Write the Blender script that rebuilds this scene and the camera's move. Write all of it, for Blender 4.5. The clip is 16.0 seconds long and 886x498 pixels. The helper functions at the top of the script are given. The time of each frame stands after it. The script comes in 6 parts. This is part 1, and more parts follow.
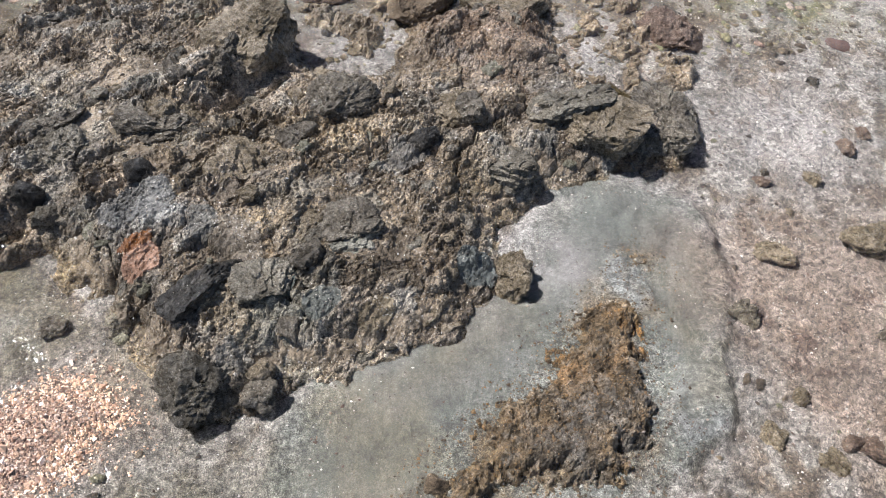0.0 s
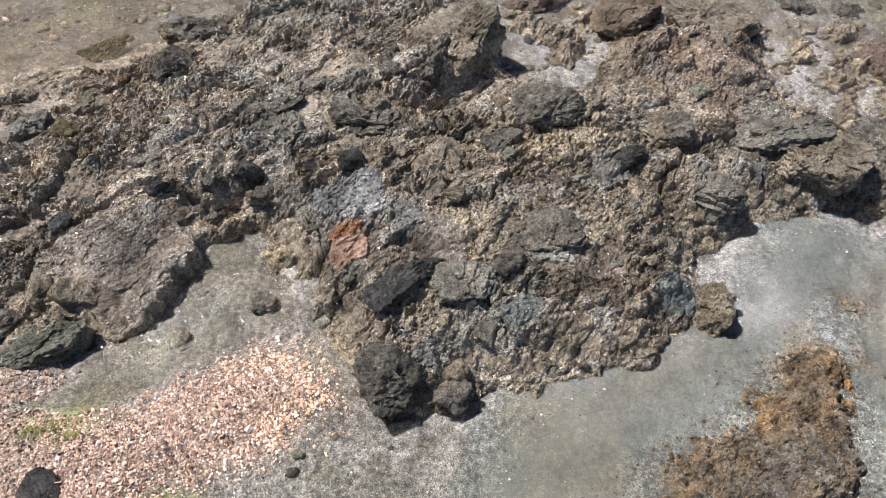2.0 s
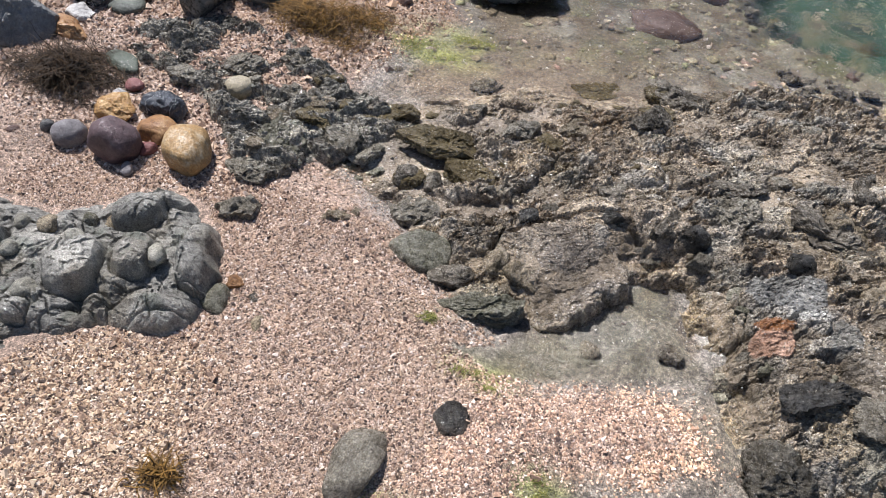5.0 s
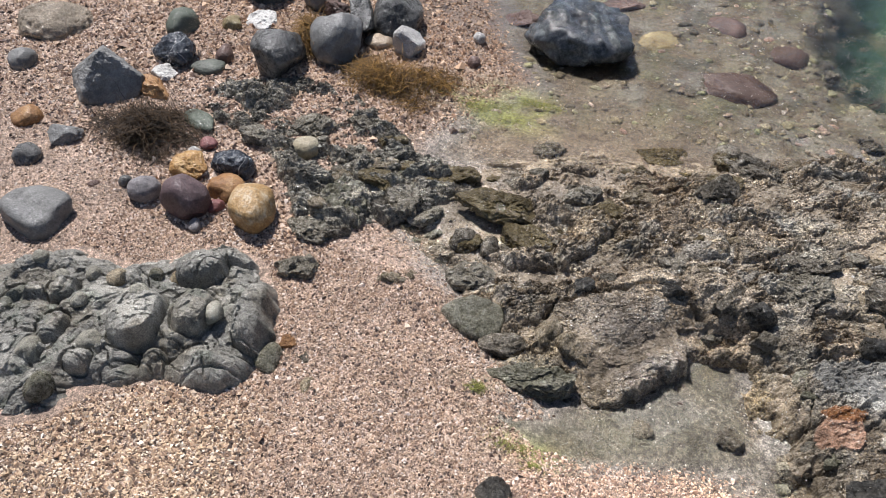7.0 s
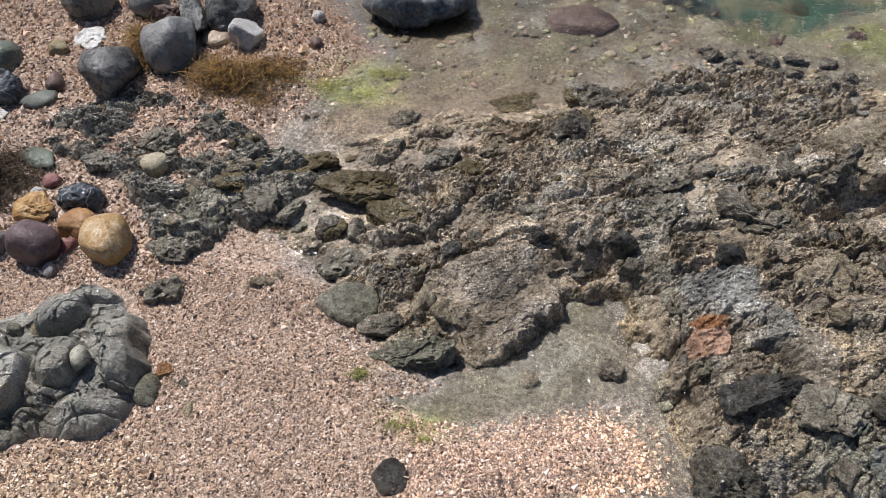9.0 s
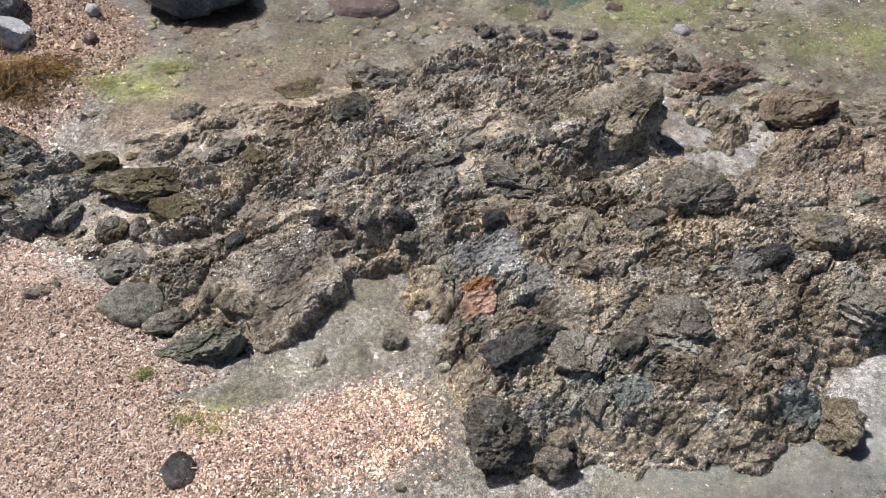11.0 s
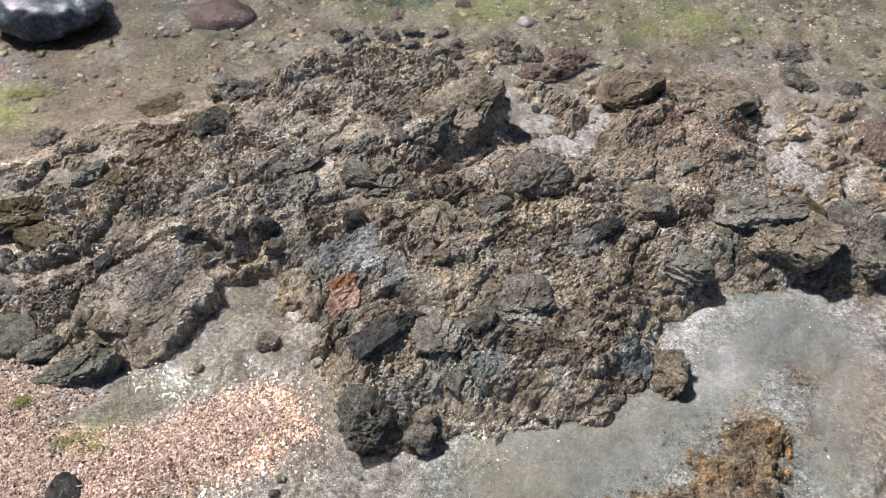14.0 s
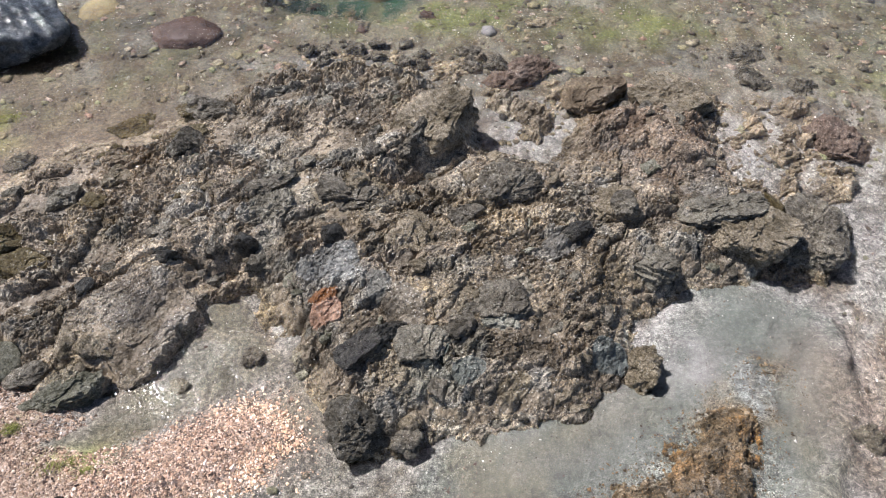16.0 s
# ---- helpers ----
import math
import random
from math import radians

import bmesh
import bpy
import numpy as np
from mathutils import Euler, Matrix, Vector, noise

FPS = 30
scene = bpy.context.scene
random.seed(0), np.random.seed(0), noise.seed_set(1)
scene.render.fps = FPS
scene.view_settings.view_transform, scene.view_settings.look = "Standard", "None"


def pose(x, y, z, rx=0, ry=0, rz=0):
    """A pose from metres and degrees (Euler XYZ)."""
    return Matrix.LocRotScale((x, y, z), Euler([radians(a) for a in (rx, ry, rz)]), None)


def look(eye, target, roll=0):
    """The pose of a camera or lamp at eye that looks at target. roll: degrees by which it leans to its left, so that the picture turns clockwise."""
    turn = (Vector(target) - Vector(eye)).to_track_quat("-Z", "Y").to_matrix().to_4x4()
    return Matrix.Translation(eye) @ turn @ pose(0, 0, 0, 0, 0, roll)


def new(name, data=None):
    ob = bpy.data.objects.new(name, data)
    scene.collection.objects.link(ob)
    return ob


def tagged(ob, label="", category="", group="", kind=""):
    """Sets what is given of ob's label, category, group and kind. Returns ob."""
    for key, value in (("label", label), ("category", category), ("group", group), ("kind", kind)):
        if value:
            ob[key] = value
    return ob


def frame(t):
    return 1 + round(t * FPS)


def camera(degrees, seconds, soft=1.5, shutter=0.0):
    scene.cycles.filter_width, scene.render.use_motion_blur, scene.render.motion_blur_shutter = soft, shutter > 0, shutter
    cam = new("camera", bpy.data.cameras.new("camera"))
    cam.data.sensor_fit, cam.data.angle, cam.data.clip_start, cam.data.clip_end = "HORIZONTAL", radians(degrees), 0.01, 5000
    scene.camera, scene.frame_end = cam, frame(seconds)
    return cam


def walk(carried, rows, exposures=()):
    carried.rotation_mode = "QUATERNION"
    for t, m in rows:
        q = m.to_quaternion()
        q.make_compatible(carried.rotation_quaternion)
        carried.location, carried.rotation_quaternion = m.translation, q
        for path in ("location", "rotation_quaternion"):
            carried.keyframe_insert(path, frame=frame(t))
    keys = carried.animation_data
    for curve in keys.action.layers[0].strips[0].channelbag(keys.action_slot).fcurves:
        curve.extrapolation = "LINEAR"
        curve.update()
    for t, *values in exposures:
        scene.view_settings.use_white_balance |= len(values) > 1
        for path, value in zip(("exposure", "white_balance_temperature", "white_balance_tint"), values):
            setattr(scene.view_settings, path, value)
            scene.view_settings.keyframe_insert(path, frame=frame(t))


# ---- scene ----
cam = camera(60.5, 16.0, soft=0.7)
PATH = [
    (0, (0.469, 0.629, 1.675), (0.959, 1.759, 0.099), 9.8),
    (0.5, (0.457, 0.642, 1.675), (0.942, 1.782, 0.104), 9.3),
    (1, (0.4, 0.675, 1.668), (0.836, 1.834, 0.098), 8.6),
    (1.5, (0.32, 0.691, 1.662), (0.644, 1.865, 0.075), 7.1),
    (2, (0.248, 0.69, 1.654), (0.451, 1.884, 0.063), 5.5),
    (2.5, (0.16, 0.668, 1.671), (0.288, 1.885, 0.09), 5.0),
    (3, (0.077, 0.635, 1.682), (0.148, 1.889, 0.125), 5.2),
    (3.5, (0.015, 0.611, 1.675), (0.038, 1.888, 0.135), 6.2),
    (4, (-0.054, 0.564, 1.677), (-0.157, 1.862, 0.159), 6.4),
    (4.5, (-0.104, 0.506, 1.686), (-0.422, 1.779, 0.176), 4.8),
    (5, (-0.138, 0.452, 1.681), (-0.66, 1.675, 0.187), 4.3),
    (5.2, (-0.145, 0.438, 1.688), (-0.739, 1.642, 0.206), 3.9),
    (7.3, (-0.081, 0.551, 1.719), (-0.83, 1.747, 0.302), -0.3),
    (7.5, (-0.061, 0.564, 1.713), (-0.8, 1.762, 0.292), -1.4),
    (8, (-0.021, 0.604, 1.708), (-0.721, 1.801, 0.266), -4.1),
    (8.5, (0.009, 0.634, 1.714), (-0.628, 1.838, 0.249), -6.2),
    (9, (0.061, 0.658, 1.729), (-0.498, 1.868, 0.239), -6.8),
    (9.5, (0.138, 0.668, 1.753), (-0.319, 1.909, 0.253), -5.1),
    (10, (0.211, 0.668, 1.759), (-0.137, 1.922, 0.241), -3.3),
    (10.2, (0.232, 0.668, 1.765), (-0.079, 1.924, 0.24), -2.6),
    (12.3, (0.389, 0.7, 1.801), (0.299, 1.945, 0.239), 1.2),
    (12.5, (0.394, 0.704, 1.806), (0.32, 1.946, 0.241), 1.3),
    (13, (0.394, 0.683, 1.854), (0.332, 1.909, 0.275), 0.5),
    (13.5, (0.429, 0.654, 1.915), (0.395, 1.874, 0.33), 0.7),
    (14, (0.472, 0.616, 1.929), (0.492, 1.857, 0.36), 1.8),
    (14.5, (0.509, 0.609, 1.933), (0.576, 1.856, 0.37), 2.6),
    (15, (0.496, 0.608, 1.942), (0.589, 1.859, 0.384), 3.0),
    (15.5, (0.478, 0.616, 1.935), (0.587, 1.865, 0.377), 3.1),
    (16, (0.446, 0.598, 1.998), (0.548, 1.837, 0.431), 2.3),
]
walk(cam, [(t, look(eye, target, roll)) for t, eye, target, roll in PATH], [(0.0, 0.73, 5980, 13.5), (5.0, 0.77, 5980, 13.7), (7.5, 0.65, 6150, 12.2), (9.4, 0.57, 6150, 12.2), (10.0, 0.77, 6080, 12.4), (12.5, 0.78, 6000, 13.5), (16.0, 0.74, 5960, 13.5)])

# ---- world, sun and water light ----
SUN_FROM = Vector((-0.74, 0.46, 1.38)).normalized()
world = bpy.data.worlds.new("sky")
scene.world = world
world.use_nodes = True
wt = world.node_tree
sky = wt.nodes.new("ShaderNodeTexSky")
sky.sky_type, sky.sun_disc = "NISHITA", False
sky.sun_elevation = math.asin(SUN_FROM.z)
sky.sun_rotation = math.atan2(SUN_FROM.x, SUN_FROM.y)
wt.links.new(sky.outputs[0], wt.nodes["Background"].inputs[0])
wt.nodes["Background"].inputs[1].default_value = 0.058
sun = new("sun", bpy.data.lights.new("sun", "SUN"))
sun.data.energy, sun.data.angle, sun.data.color = 5.0, radians(0.53), (1.0, 0.955, 0.89)
sun.rotation_mode = "QUATERNION"
sun.rotation_quaternion = SUN_FROM.to_track_quat("Z", "Y")

# ---- noise on arrays ----


def lattice(ix, iy, iz, seed):
    h = (ix.astype(np.int64) * 374761393 + iy.astype(np.int64) * 668265263 + iz.astype(np.int64) * 2147483647 + seed * 974634777) & 0xFFFFFFFF
    h = ((h ^ (h >> 13)) * 1274126177) & 0xFFFFFFFF
    h = ((h ^ (h >> 16)) * 2246822519) & 0xFFFFFFFF
    return ((h ^ (h >> 15)) & 0xFFFFFF) / float(0xFFFFFF)


def smooth_noise(p, seed=0):
    """Value noise from -1 to 1 at the rows of p."""
    i = np.floor(p)
    f = p - i
    f = f * f * f * (f * (f * 6 - 15) + 10)
    i = i.astype(np.int64)
    total = 0.0
    for a in (0, 1):
        for b in (0, 1):
            for c in (0, 1):
                w = (f[:, 0] if a else 1 - f[:, 0]) * (f[:, 1] if b else 1 - f[:, 1]) * (f[:, 2] if c else 1 - f[:, 2])
                total = total + w * lattice(i[:, 0] + a, i[:, 1] + b, i[:, 2] + c, seed)
    return total * 2 - 1


def fbm(p, octaves=4, seed=0, gain=0.5, ridged=False):
    total, amp, norm, q = 0.0, 1.0, 0.0, np.array(p, float)
    for k in range(octaves):
        n = smooth_noise(q, seed + 17 * k)
        total = total + amp * (1 - 2 * np.abs(n) if ridged else n)
        norm += amp
        amp *= gain
        q = q * 2.03 + 5.2
    return total / norm


def flat(x, y, z=0.0):
    return np.column_stack([x, y, np.full(len(x), float(z))])


def cells(x, y, size, seed=0, tilted=False):
    """Distances to the nearest and second nearest seeds of a jittered grid, in cells, and a random number of the nearest;
    tilted: also a random slope across each cell."""
    u, v = x / size, y / size
    iu, iv = np.floor(u).astype(np.int64), np.floor(v).astype(np.int64)
    f1, f2, who, slope = np.full(len(x), 9.0), np.full(len(x), 9.0), np.zeros(len(x)), np.zeros(len(x))
    for a in (-1, 0, 1):
        for b in (-1, 0, 1):
            cu, cv = iu + a, iv + b
            zero = np.zeros_like(cu)
            r1, r2 = lattice(cu, cv, zero, seed), lattice(cu, cv, zero + 1, seed)
            d = np.hypot(cu + r1 - u, cv + r2 - v)
            near = d < f1
            f2 = np.where(near, f1, np.minimum(f2, d))
            who = np.where(near, lattice(cu, cv, zero + 2, seed), who)
            if tilted:
                turn = lattice(cu, cv, zero + 3, seed) * 2 * np.pi
                slope = np.where(near, (u - cu - r1) * np.cos(turn) + (v - cv - r2) * np.sin(turn), slope)
            f1 = np.where(near, d, f1)
    return (f1, f2, who, slope) if tilted else (f1, f2, who)


def part_of(r, k):
    """A further random number from 0 to 1 out of the random number r."""
    return (r * (31.7 + 57.3 * k)) % 1.0


def stones(x, y, size, seed, share=1.0, dip=0.3, steep=2.2):
    """Angular flat-topped stones packed on a jittered grid, longer along x, their tops tilted up towards -y: the height of
    the highest stone (0 where none is), a random number of it, and how far within its rim a place lies."""
    u, v = x / size, y / size
    iu, iv = np.floor(u).astype(np.int64), np.floor(v).astype(np.int64)
    best, who, rim = np.zeros(len(x)), np.zeros(len(x)), np.full(len(x), -1.0)
    zero = np.zeros_like(iu)
    for a in (-1, 0, 1):
        for b in (-1, 0, 1):
            cu, cv = iu + a, iv + b
            r, t = lattice(cu, cv, zero, seed), lattice(cu, cv, zero + 1, seed)
            du, dv = u - cu - r, v - cv - t
            turn = (part_of(r, 1) - 0.5) * 1.3
            c, s = np.cos(turn), np.sin(turn)
            px, py = (du * c + dv * s) / (0.45 + 0.40 * part_of(r, 2)), (dv * c - du * s) / (0.30 + 0.30 * part_of(t, 1))
            out = np.zeros(len(x))
            for k in range(5):
                way = 2 * np.pi * (k + 0.7 * part_of(t, 2 + k)) / 5
                out = np.maximum(out, (px * np.cos(way) + py * np.sin(way)) / (0.72 + 0.36 * part_of(r, 3 + k)))
            top = 0.30 + 0.50 * part_of(r, 9) + px * 0.5 * (part_of(t, 8) - 0.5) - py * (dip + 0.5 * (part_of(t, 9) - 0.5))
            high = np.where(part_of(t, 10) < share, top - steep * np.maximum(0, out - 0.80) - 0.10 * out * out, 0)
            over = high > best
            best, who, rim = np.where(over, high, best), np.where(over, part_of(t, 11), who), np.where(over, 1 - out, rim)
    return best, who, rim


def facets(p, size, seed):
    """Small tilted facets in space, like chipped stone, about -0.5 to 0.5."""
    u = p / size
    i = np.floor(u).astype(np.int64)
    near, value = np.full(len(p), 9.0), np.zeros(len(p))
    for a in (-1, 0, 1):
        for b in (-1, 0, 1):
            for c in (-1, 0, 1):
                cx, cy, cz = i[:, 0] + a, i[:, 1] + b, i[:, 2] + c
                r = lattice(cx, cy, cz, seed)
                dx, dy, dz = u[:, 0] - cx - r, u[:, 1] - cy - part_of(r, 1), u[:, 2] - cz - part_of(r, 2)
                d = dx * dx + dy * dy + dz * dz
                lean = dx * (part_of(r, 3) - 0.5) + dy * (part_of(r, 4) - 0.5) + dz * (part_of(r, 5) - 0.5)
                value = np.where(d < near, 0.6 * (part_of(r, 6) - 0.5) + lean, value)
                near = np.minimum(near, d)
    return value


def inside(x, y, outline):
    """Signed distance to a closed outline, positive within."""
    best, odd = np.full(len(x), 1e9), np.zeros(len(x), bool)
    n = len(outline)
    for k in range(n):
        (ax, ay), (bx, by) = outline[k], outline[(k + 1) % n]
        ex, ey = bx - ax, by - ay
        t = np.clip(((x - ax) * ex + (y - ay) * ey) / (ex * ex + ey * ey + 1e-12), 0, 1)
        best = np.minimum(best, np.hypot(x - ax - t * ex, y - ay - t * ey))
        if ey != 0:
            cross = ((ay > y) != (by > y)) & (x < ex * (y - ay) / ey + ax)
            odd ^= cross
    return np.where(odd, best, -best)


def ramp(a, b, v):
    t = np.clip((v - a) / (b - a), 0, 1)
    return t * t * (3 - 2 * t)


def blob(x, y, cx, cy, rx, ry, turn=0.0):
    c, s = math.cos(radians(turn)), math.sin(radians(turn))
    u, v = ((x - cx) * c + (y - cy) * s) / rx, (-(x - cx) * s + (y - cy) * c) / ry
    return np.exp(-(u * u + v * v))


# ---- outlines of the shore, seen from above ----
OUTCROP = [(-0.85, 1.7), (-0.76, 1.62), (-0.66, 1.6), (-0.57, 1.53), (-0.47, 1.49), (-0.38, 1.59), (-0.28, 1.74), (-0.18, 1.92),
           (-0.16, 2.0), (-0.05, 2.0), (-0.03, 1.87), (0.03, 1.82), (0.08, 1.7), (0.16, 1.59), (0.23, 1.5),
           (0.31, 1.43), (0.46, 1.44), (0.52, 1.48), (0.65, 1.45), (0.78, 1.5), (0.97, 1.49), (1.04, 1.6), (1.17, 1.64), (1.2, 1.71),
           (1.18, 1.79), (1.2, 1.85), (1.32, 1.92), (1.42, 1.95), (1.58, 1.95), (1.71, 2.02), (1.85, 2.0), (2.0, 2.2), (2.02, 2.3),
           (1.8, 2.35), (1.7, 2.49), (1.69, 2.77), (1.6, 2.92)]
OUTCROP_BACK = [(1.36, 2.93), (1.14, 2.88), (1.08, 2.75), (0.97, 2.63), (0.78, 2.69), (0.74, 2.92), (0.59, 3.1), (0.29, 3.2), (-0.03, 3.17), (-0.4, 3.02),
                (-0.69, 2.88), (-0.95, 2.80), (-1.22, 2.52), (-1.30, 2.2), (-1.24, 1.96), (-1.10, 1.87), (-0.95, 1.79)]
LEDGE = [(-1.1, 2.3), (-1.27, 2.37), (-1.52, 2.44), (-1.7, 2.52), (-1.9, 2.55), (-2.17, 2.41), (-2.31, 2.21), (-2.2, 2.1), (-2.09, 2.04), (-1.9, 2.05), (-1.72, 1.97),
         (-1.6, 1.92), (-1.5, 1.8), (-1.38, 1.76), (-1.26, 1.84), (-1.23, 1.95), (-1.08, 2.08)]
LUMP = [(-2.11, 1.22), (-2.03, 1.32), (-1.96, 1.39), (-1.78, 1.42), (-1.7, 1.51), (-1.63, 1.61), (-1.54, 1.66), (-1.4, 1.64), (-1.27, 1.52), (-1.2, 1.42),
        (-1.16, 1.33), (-1.16, 1.25), (-1.2, 1.16), (-1.36, 1.12), (-1.47, 1.0), (-1.49, 0.9), (-1.6, 0.78), (-1.95, 0.85), (-2.2, 1.1)]
SLAB = [(1.71, 2.01), (1.81, 1.83), (1.81, 1.65), (1.72, 1.45), (1.58, 1.19), (1.46, 1.12), (1.33, 1.06), (1.2, 0.9), (0.6, 0.95), (0.42, 1.25),
        (0.48, 1.42), (0.63, 1.6), (1.02, 1.7), (1.23, 1.87), (1.44, 2.1)]
RUSTY = [(1.51, 1.70), (1.56, 1.68), (1.42, 1.56), (1.47, 1.53), (1.39, 1.27), (1.34, 1.14), (1.21, 1.09), (0.94, 1.13), (0.72, 1.08), (0.86, 1.24), (1.07, 1.36), (1.24, 1.49)]
SILT = [(-0.2, 2.06), (-0.11, 2.09), (-0.06, 1.99), (-0.02, 1.89), (0.06, 1.77), (-0.09, 1.66), (-0.25, 1.56), (-0.41, 1.48), (-0.55, 1.5), (-0.39, 1.63), (-0.25, 1.77)]
PALE_GRAVEL = [(-0.47, 1.46), (-0.25, 1.56), (-0.08, 1.68), (0.05, 1.72), (0.16, 1.63), (0.24, 1.55), (0.22, 1.41), (0.08, 1.35), (-0.03, 1.33), (-0.2, 1.29), (-0.19, 1.2),
               (-0.5, 1.1), (-0.43, 1.39)]
DRY_GRAVEL = [(-1.75, 0.6), (-1.49, 1.0), (-1.39, 1.12), (-1.22, 1.18), (-1.13, 1.26), (-1.03, 1.2), (-0.93, 1.0), (-0.9, 0.6)]
SHORE = [(-1.9, 4.4), (-1.62, 3.5), (-1.28, 3.1), (-1.12, 3.0), (-1.3, 2.72), (-1.35, 2.4), (-1.14, 1.99), (-0.97, 1.89), (-0.79, 1.80), (-0.66, 1.67), (-0.48, 1.55), (-0.36, 1.49), (-0.08, 1.66),
         (0.1, 1.66), (0.2, 1.5), (-0.05, 1.33), (-0.22, 1.26), (-0.3, 0.9), (0.2, 0.2), (0.4, -3.0), (-60, -60), (-60, 60)]
AWASH = [(1.0, 2.6), (1.3, 2.45), (1.7, 2.3), (2.05, 2.3), (2.3, 2.45), (2.35, 2.8), (2.1, 3.0), (1.75, 3.05), (1.2, 3.1), (0.95, 3.2), (0.6, 3.33), (0.0, 3.33),
         (-0.45, 3.1), (0.0, 3.0), (0.5, 2.95), (0.75, 2.8)]
# broad plates of bedded rock in the outcrop: centre, half sizes, strike, height, slope
PLATES = [(-0.344, 1.905, 0.215, 0.165, 36, 0.054, 0.12), (-0.56, 1.64, 0.15, 0.07, 24, 0.050, 0.25), (0.03, 1.92, 0.085, 0.105, 30, 0.105, 0.30)]
# rounded bosses of the conglomerate boulder: centre, half sizes, turn, height of the top
BOSSES = [(-1.25, 1.45, 0.080, 0.115, 20, 0.26), (-1.53, 1.47, 0.067, 0.055, 30, 0.13), (-1.50, 1.58, 0.065, 0.045, 29, 0.10), (-1.54, 1.23, 0.066, 0.085, 29, 0.16),
          (-1.42, 1.33, 0.052, 0.066, 29, 0.145), (-1.40, 1.14, 0.034, 0.055, 29, 0.13), (-1.26, 1.22, 0.134, 0.042, 30, 0.135), (-1.21, 1.18, 0.097, 0.046, 29, 0.085),
          (-1.44, 1.09, 0.057, 0.034, 30, 0.10), (-1.42, 1.05, 0.064, 0.030, 30, 0.07), (-1.51, 0.92, 0.051, 0.065, 30, 0.09), (-1.72, 1.09, 0.034, 0.048, 29, 0.10),
          (-1.57, 1.05, 0.034, 0.030, 29, 0.115), (-1.81, 1.20, 0.034, 0.046, 29, 0.10)]
# small stones lodged in it: centre, half sizes, turn, height
LODGED = [(-1.79, 1.29, 0.021, 0.024, 27, 0.11), (-1.87, 1.23, 0.022, 0.025, 30, 0.09), (-1.63, 1.38, 0.022, 0.024, 30, 0.11), (-1.58, 1.41, 0.021, 0.024, 29, 0.11), (-1.95, 1.24, 0.022, 0.023, 30, 0.09),
          (-1.57, 1.29, 0.026, 0.018, 30, 0.155), (-1.18, 1.35, 0.039, 0.05, 30, 0.07), (-1.04, 1.34, 0.026, 0.047, 29, 0.05), (-1.59, 1.11, 0.031, 0.031, 29, 0.11), (-1.7, 1.0, 0.031, 0.046, 30, 0.08),
          (-1.59, 0.94, 0.034, 0.038, 28, 0.08), (-1.71, 1.31, 0.025, 0.03, 28, 0.10), (-1.73, 1.19, 0.024, 0.023, 29, 0.10)]
# the shelf where the bed drops to deep green water
SEA = [(-0.36, 4.5), (-0.33, 3.98), (-0.21, 3.73), (-0.08, 3.55), (0.13, 3.56), (0.42, 3.52), (0.65, 3.72), (1.0, 3.95), (1.6, 4.3), (3.5, 5.5), (60, 20), (60, 60), (-0.5, 60), (-0.5, 6.0)]
# stones cut level with the crust: place, half sizes, turn, colour
FLUSH = [(0.207, 1.888, 0.050, 0.044, 0, (0.42, 0.26, 0.18)), (0.195, 1.935, 0.046, 0.020, 5, (0.20, 0.085, 0.028)), (0.505, 1.745, 0.068, 0.055, 10, (0.125, 0.15, 0.135)),
         (0.365, 1.955, 0.04, 0.05, 0, (0.17, 0.165, 0.145)), (0.205, 2.06, 0.10, 0.06, 8, (0.165, 0.165, 0.155)), (0.44, 1.88, 0.055, 0.075, 25, (0.17, 0.145, 0.11)),
         (0.43, 2.055, 0.045, 0.025, 10, (0.24, 0.205, 0.16))]
FLUSH += [(0.54, 2.08, 0.03, 0.015, 0, (0.24, 0.205, 0.16)), (1.05, 1.715, 0.055, 0.045, 0, (0.14, 0.155, 0.145)), (0.62, 1.66, 0.05, 0.035, 30, (0.13, 0.14, 0.125)),
         (0.78, 1.92, 0.06, 0.04, 35, (0.19, 0.17, 0.13)), (0.95, 2.1, 0.07, 0.04, 20, (0.17, 0.16, 0.14)), (0.05, 2.3, 0.06, 0.035, 30, (0.22, 0.19, 0.14)),
         (0.30, 1.72, 0.03, 0.05, 20, (0.13, 0.12, 0.10)), (0.75, 1.62, 0.05, 0.03, 30, (0.20, 0.165, 0.11))]
SHOAL = [(0.65, 3.58, 0.40, 0.14), (2.75, 3.05, 0.22, 0.25), (1.55, 3.42, 0.25, 0.10), (-1.28, 2.74, 0.16, 0.07), (-1.12, 2.86, 0.14, 0.06), (-0.19, 1.26, 0.05, 0.05),
         (-0.62, 1.55, 0.06, 0.03), (-0.44, 1.46, 0.07, 0.03), (-0.5, 1.02, 0.06, 0.05)]


def flush_mask(x, y, k):
    cx, cy, rx, ry, turn, _ = FLUSH[k]
    m = np.zeros(len(x))
    near = np.hypot(x - cx, y - cy) < 1.6 * max(rx, ry)
    if near.any():
        c, s = math.cos(radians(turn)), math.sin(radians(turn))
        u, v = x[near] - cx, y[near] - cy
        q = np.abs((u * c + v * s) / rx) ** 2.6 + np.abs((-u * s + v * c) / ry) ** 2.6 + 0.4 * fbm(flat(x[near], y[near]) * 24, 3, 88)
        m[near] = ramp(1.15, 0.98, q)
    return m


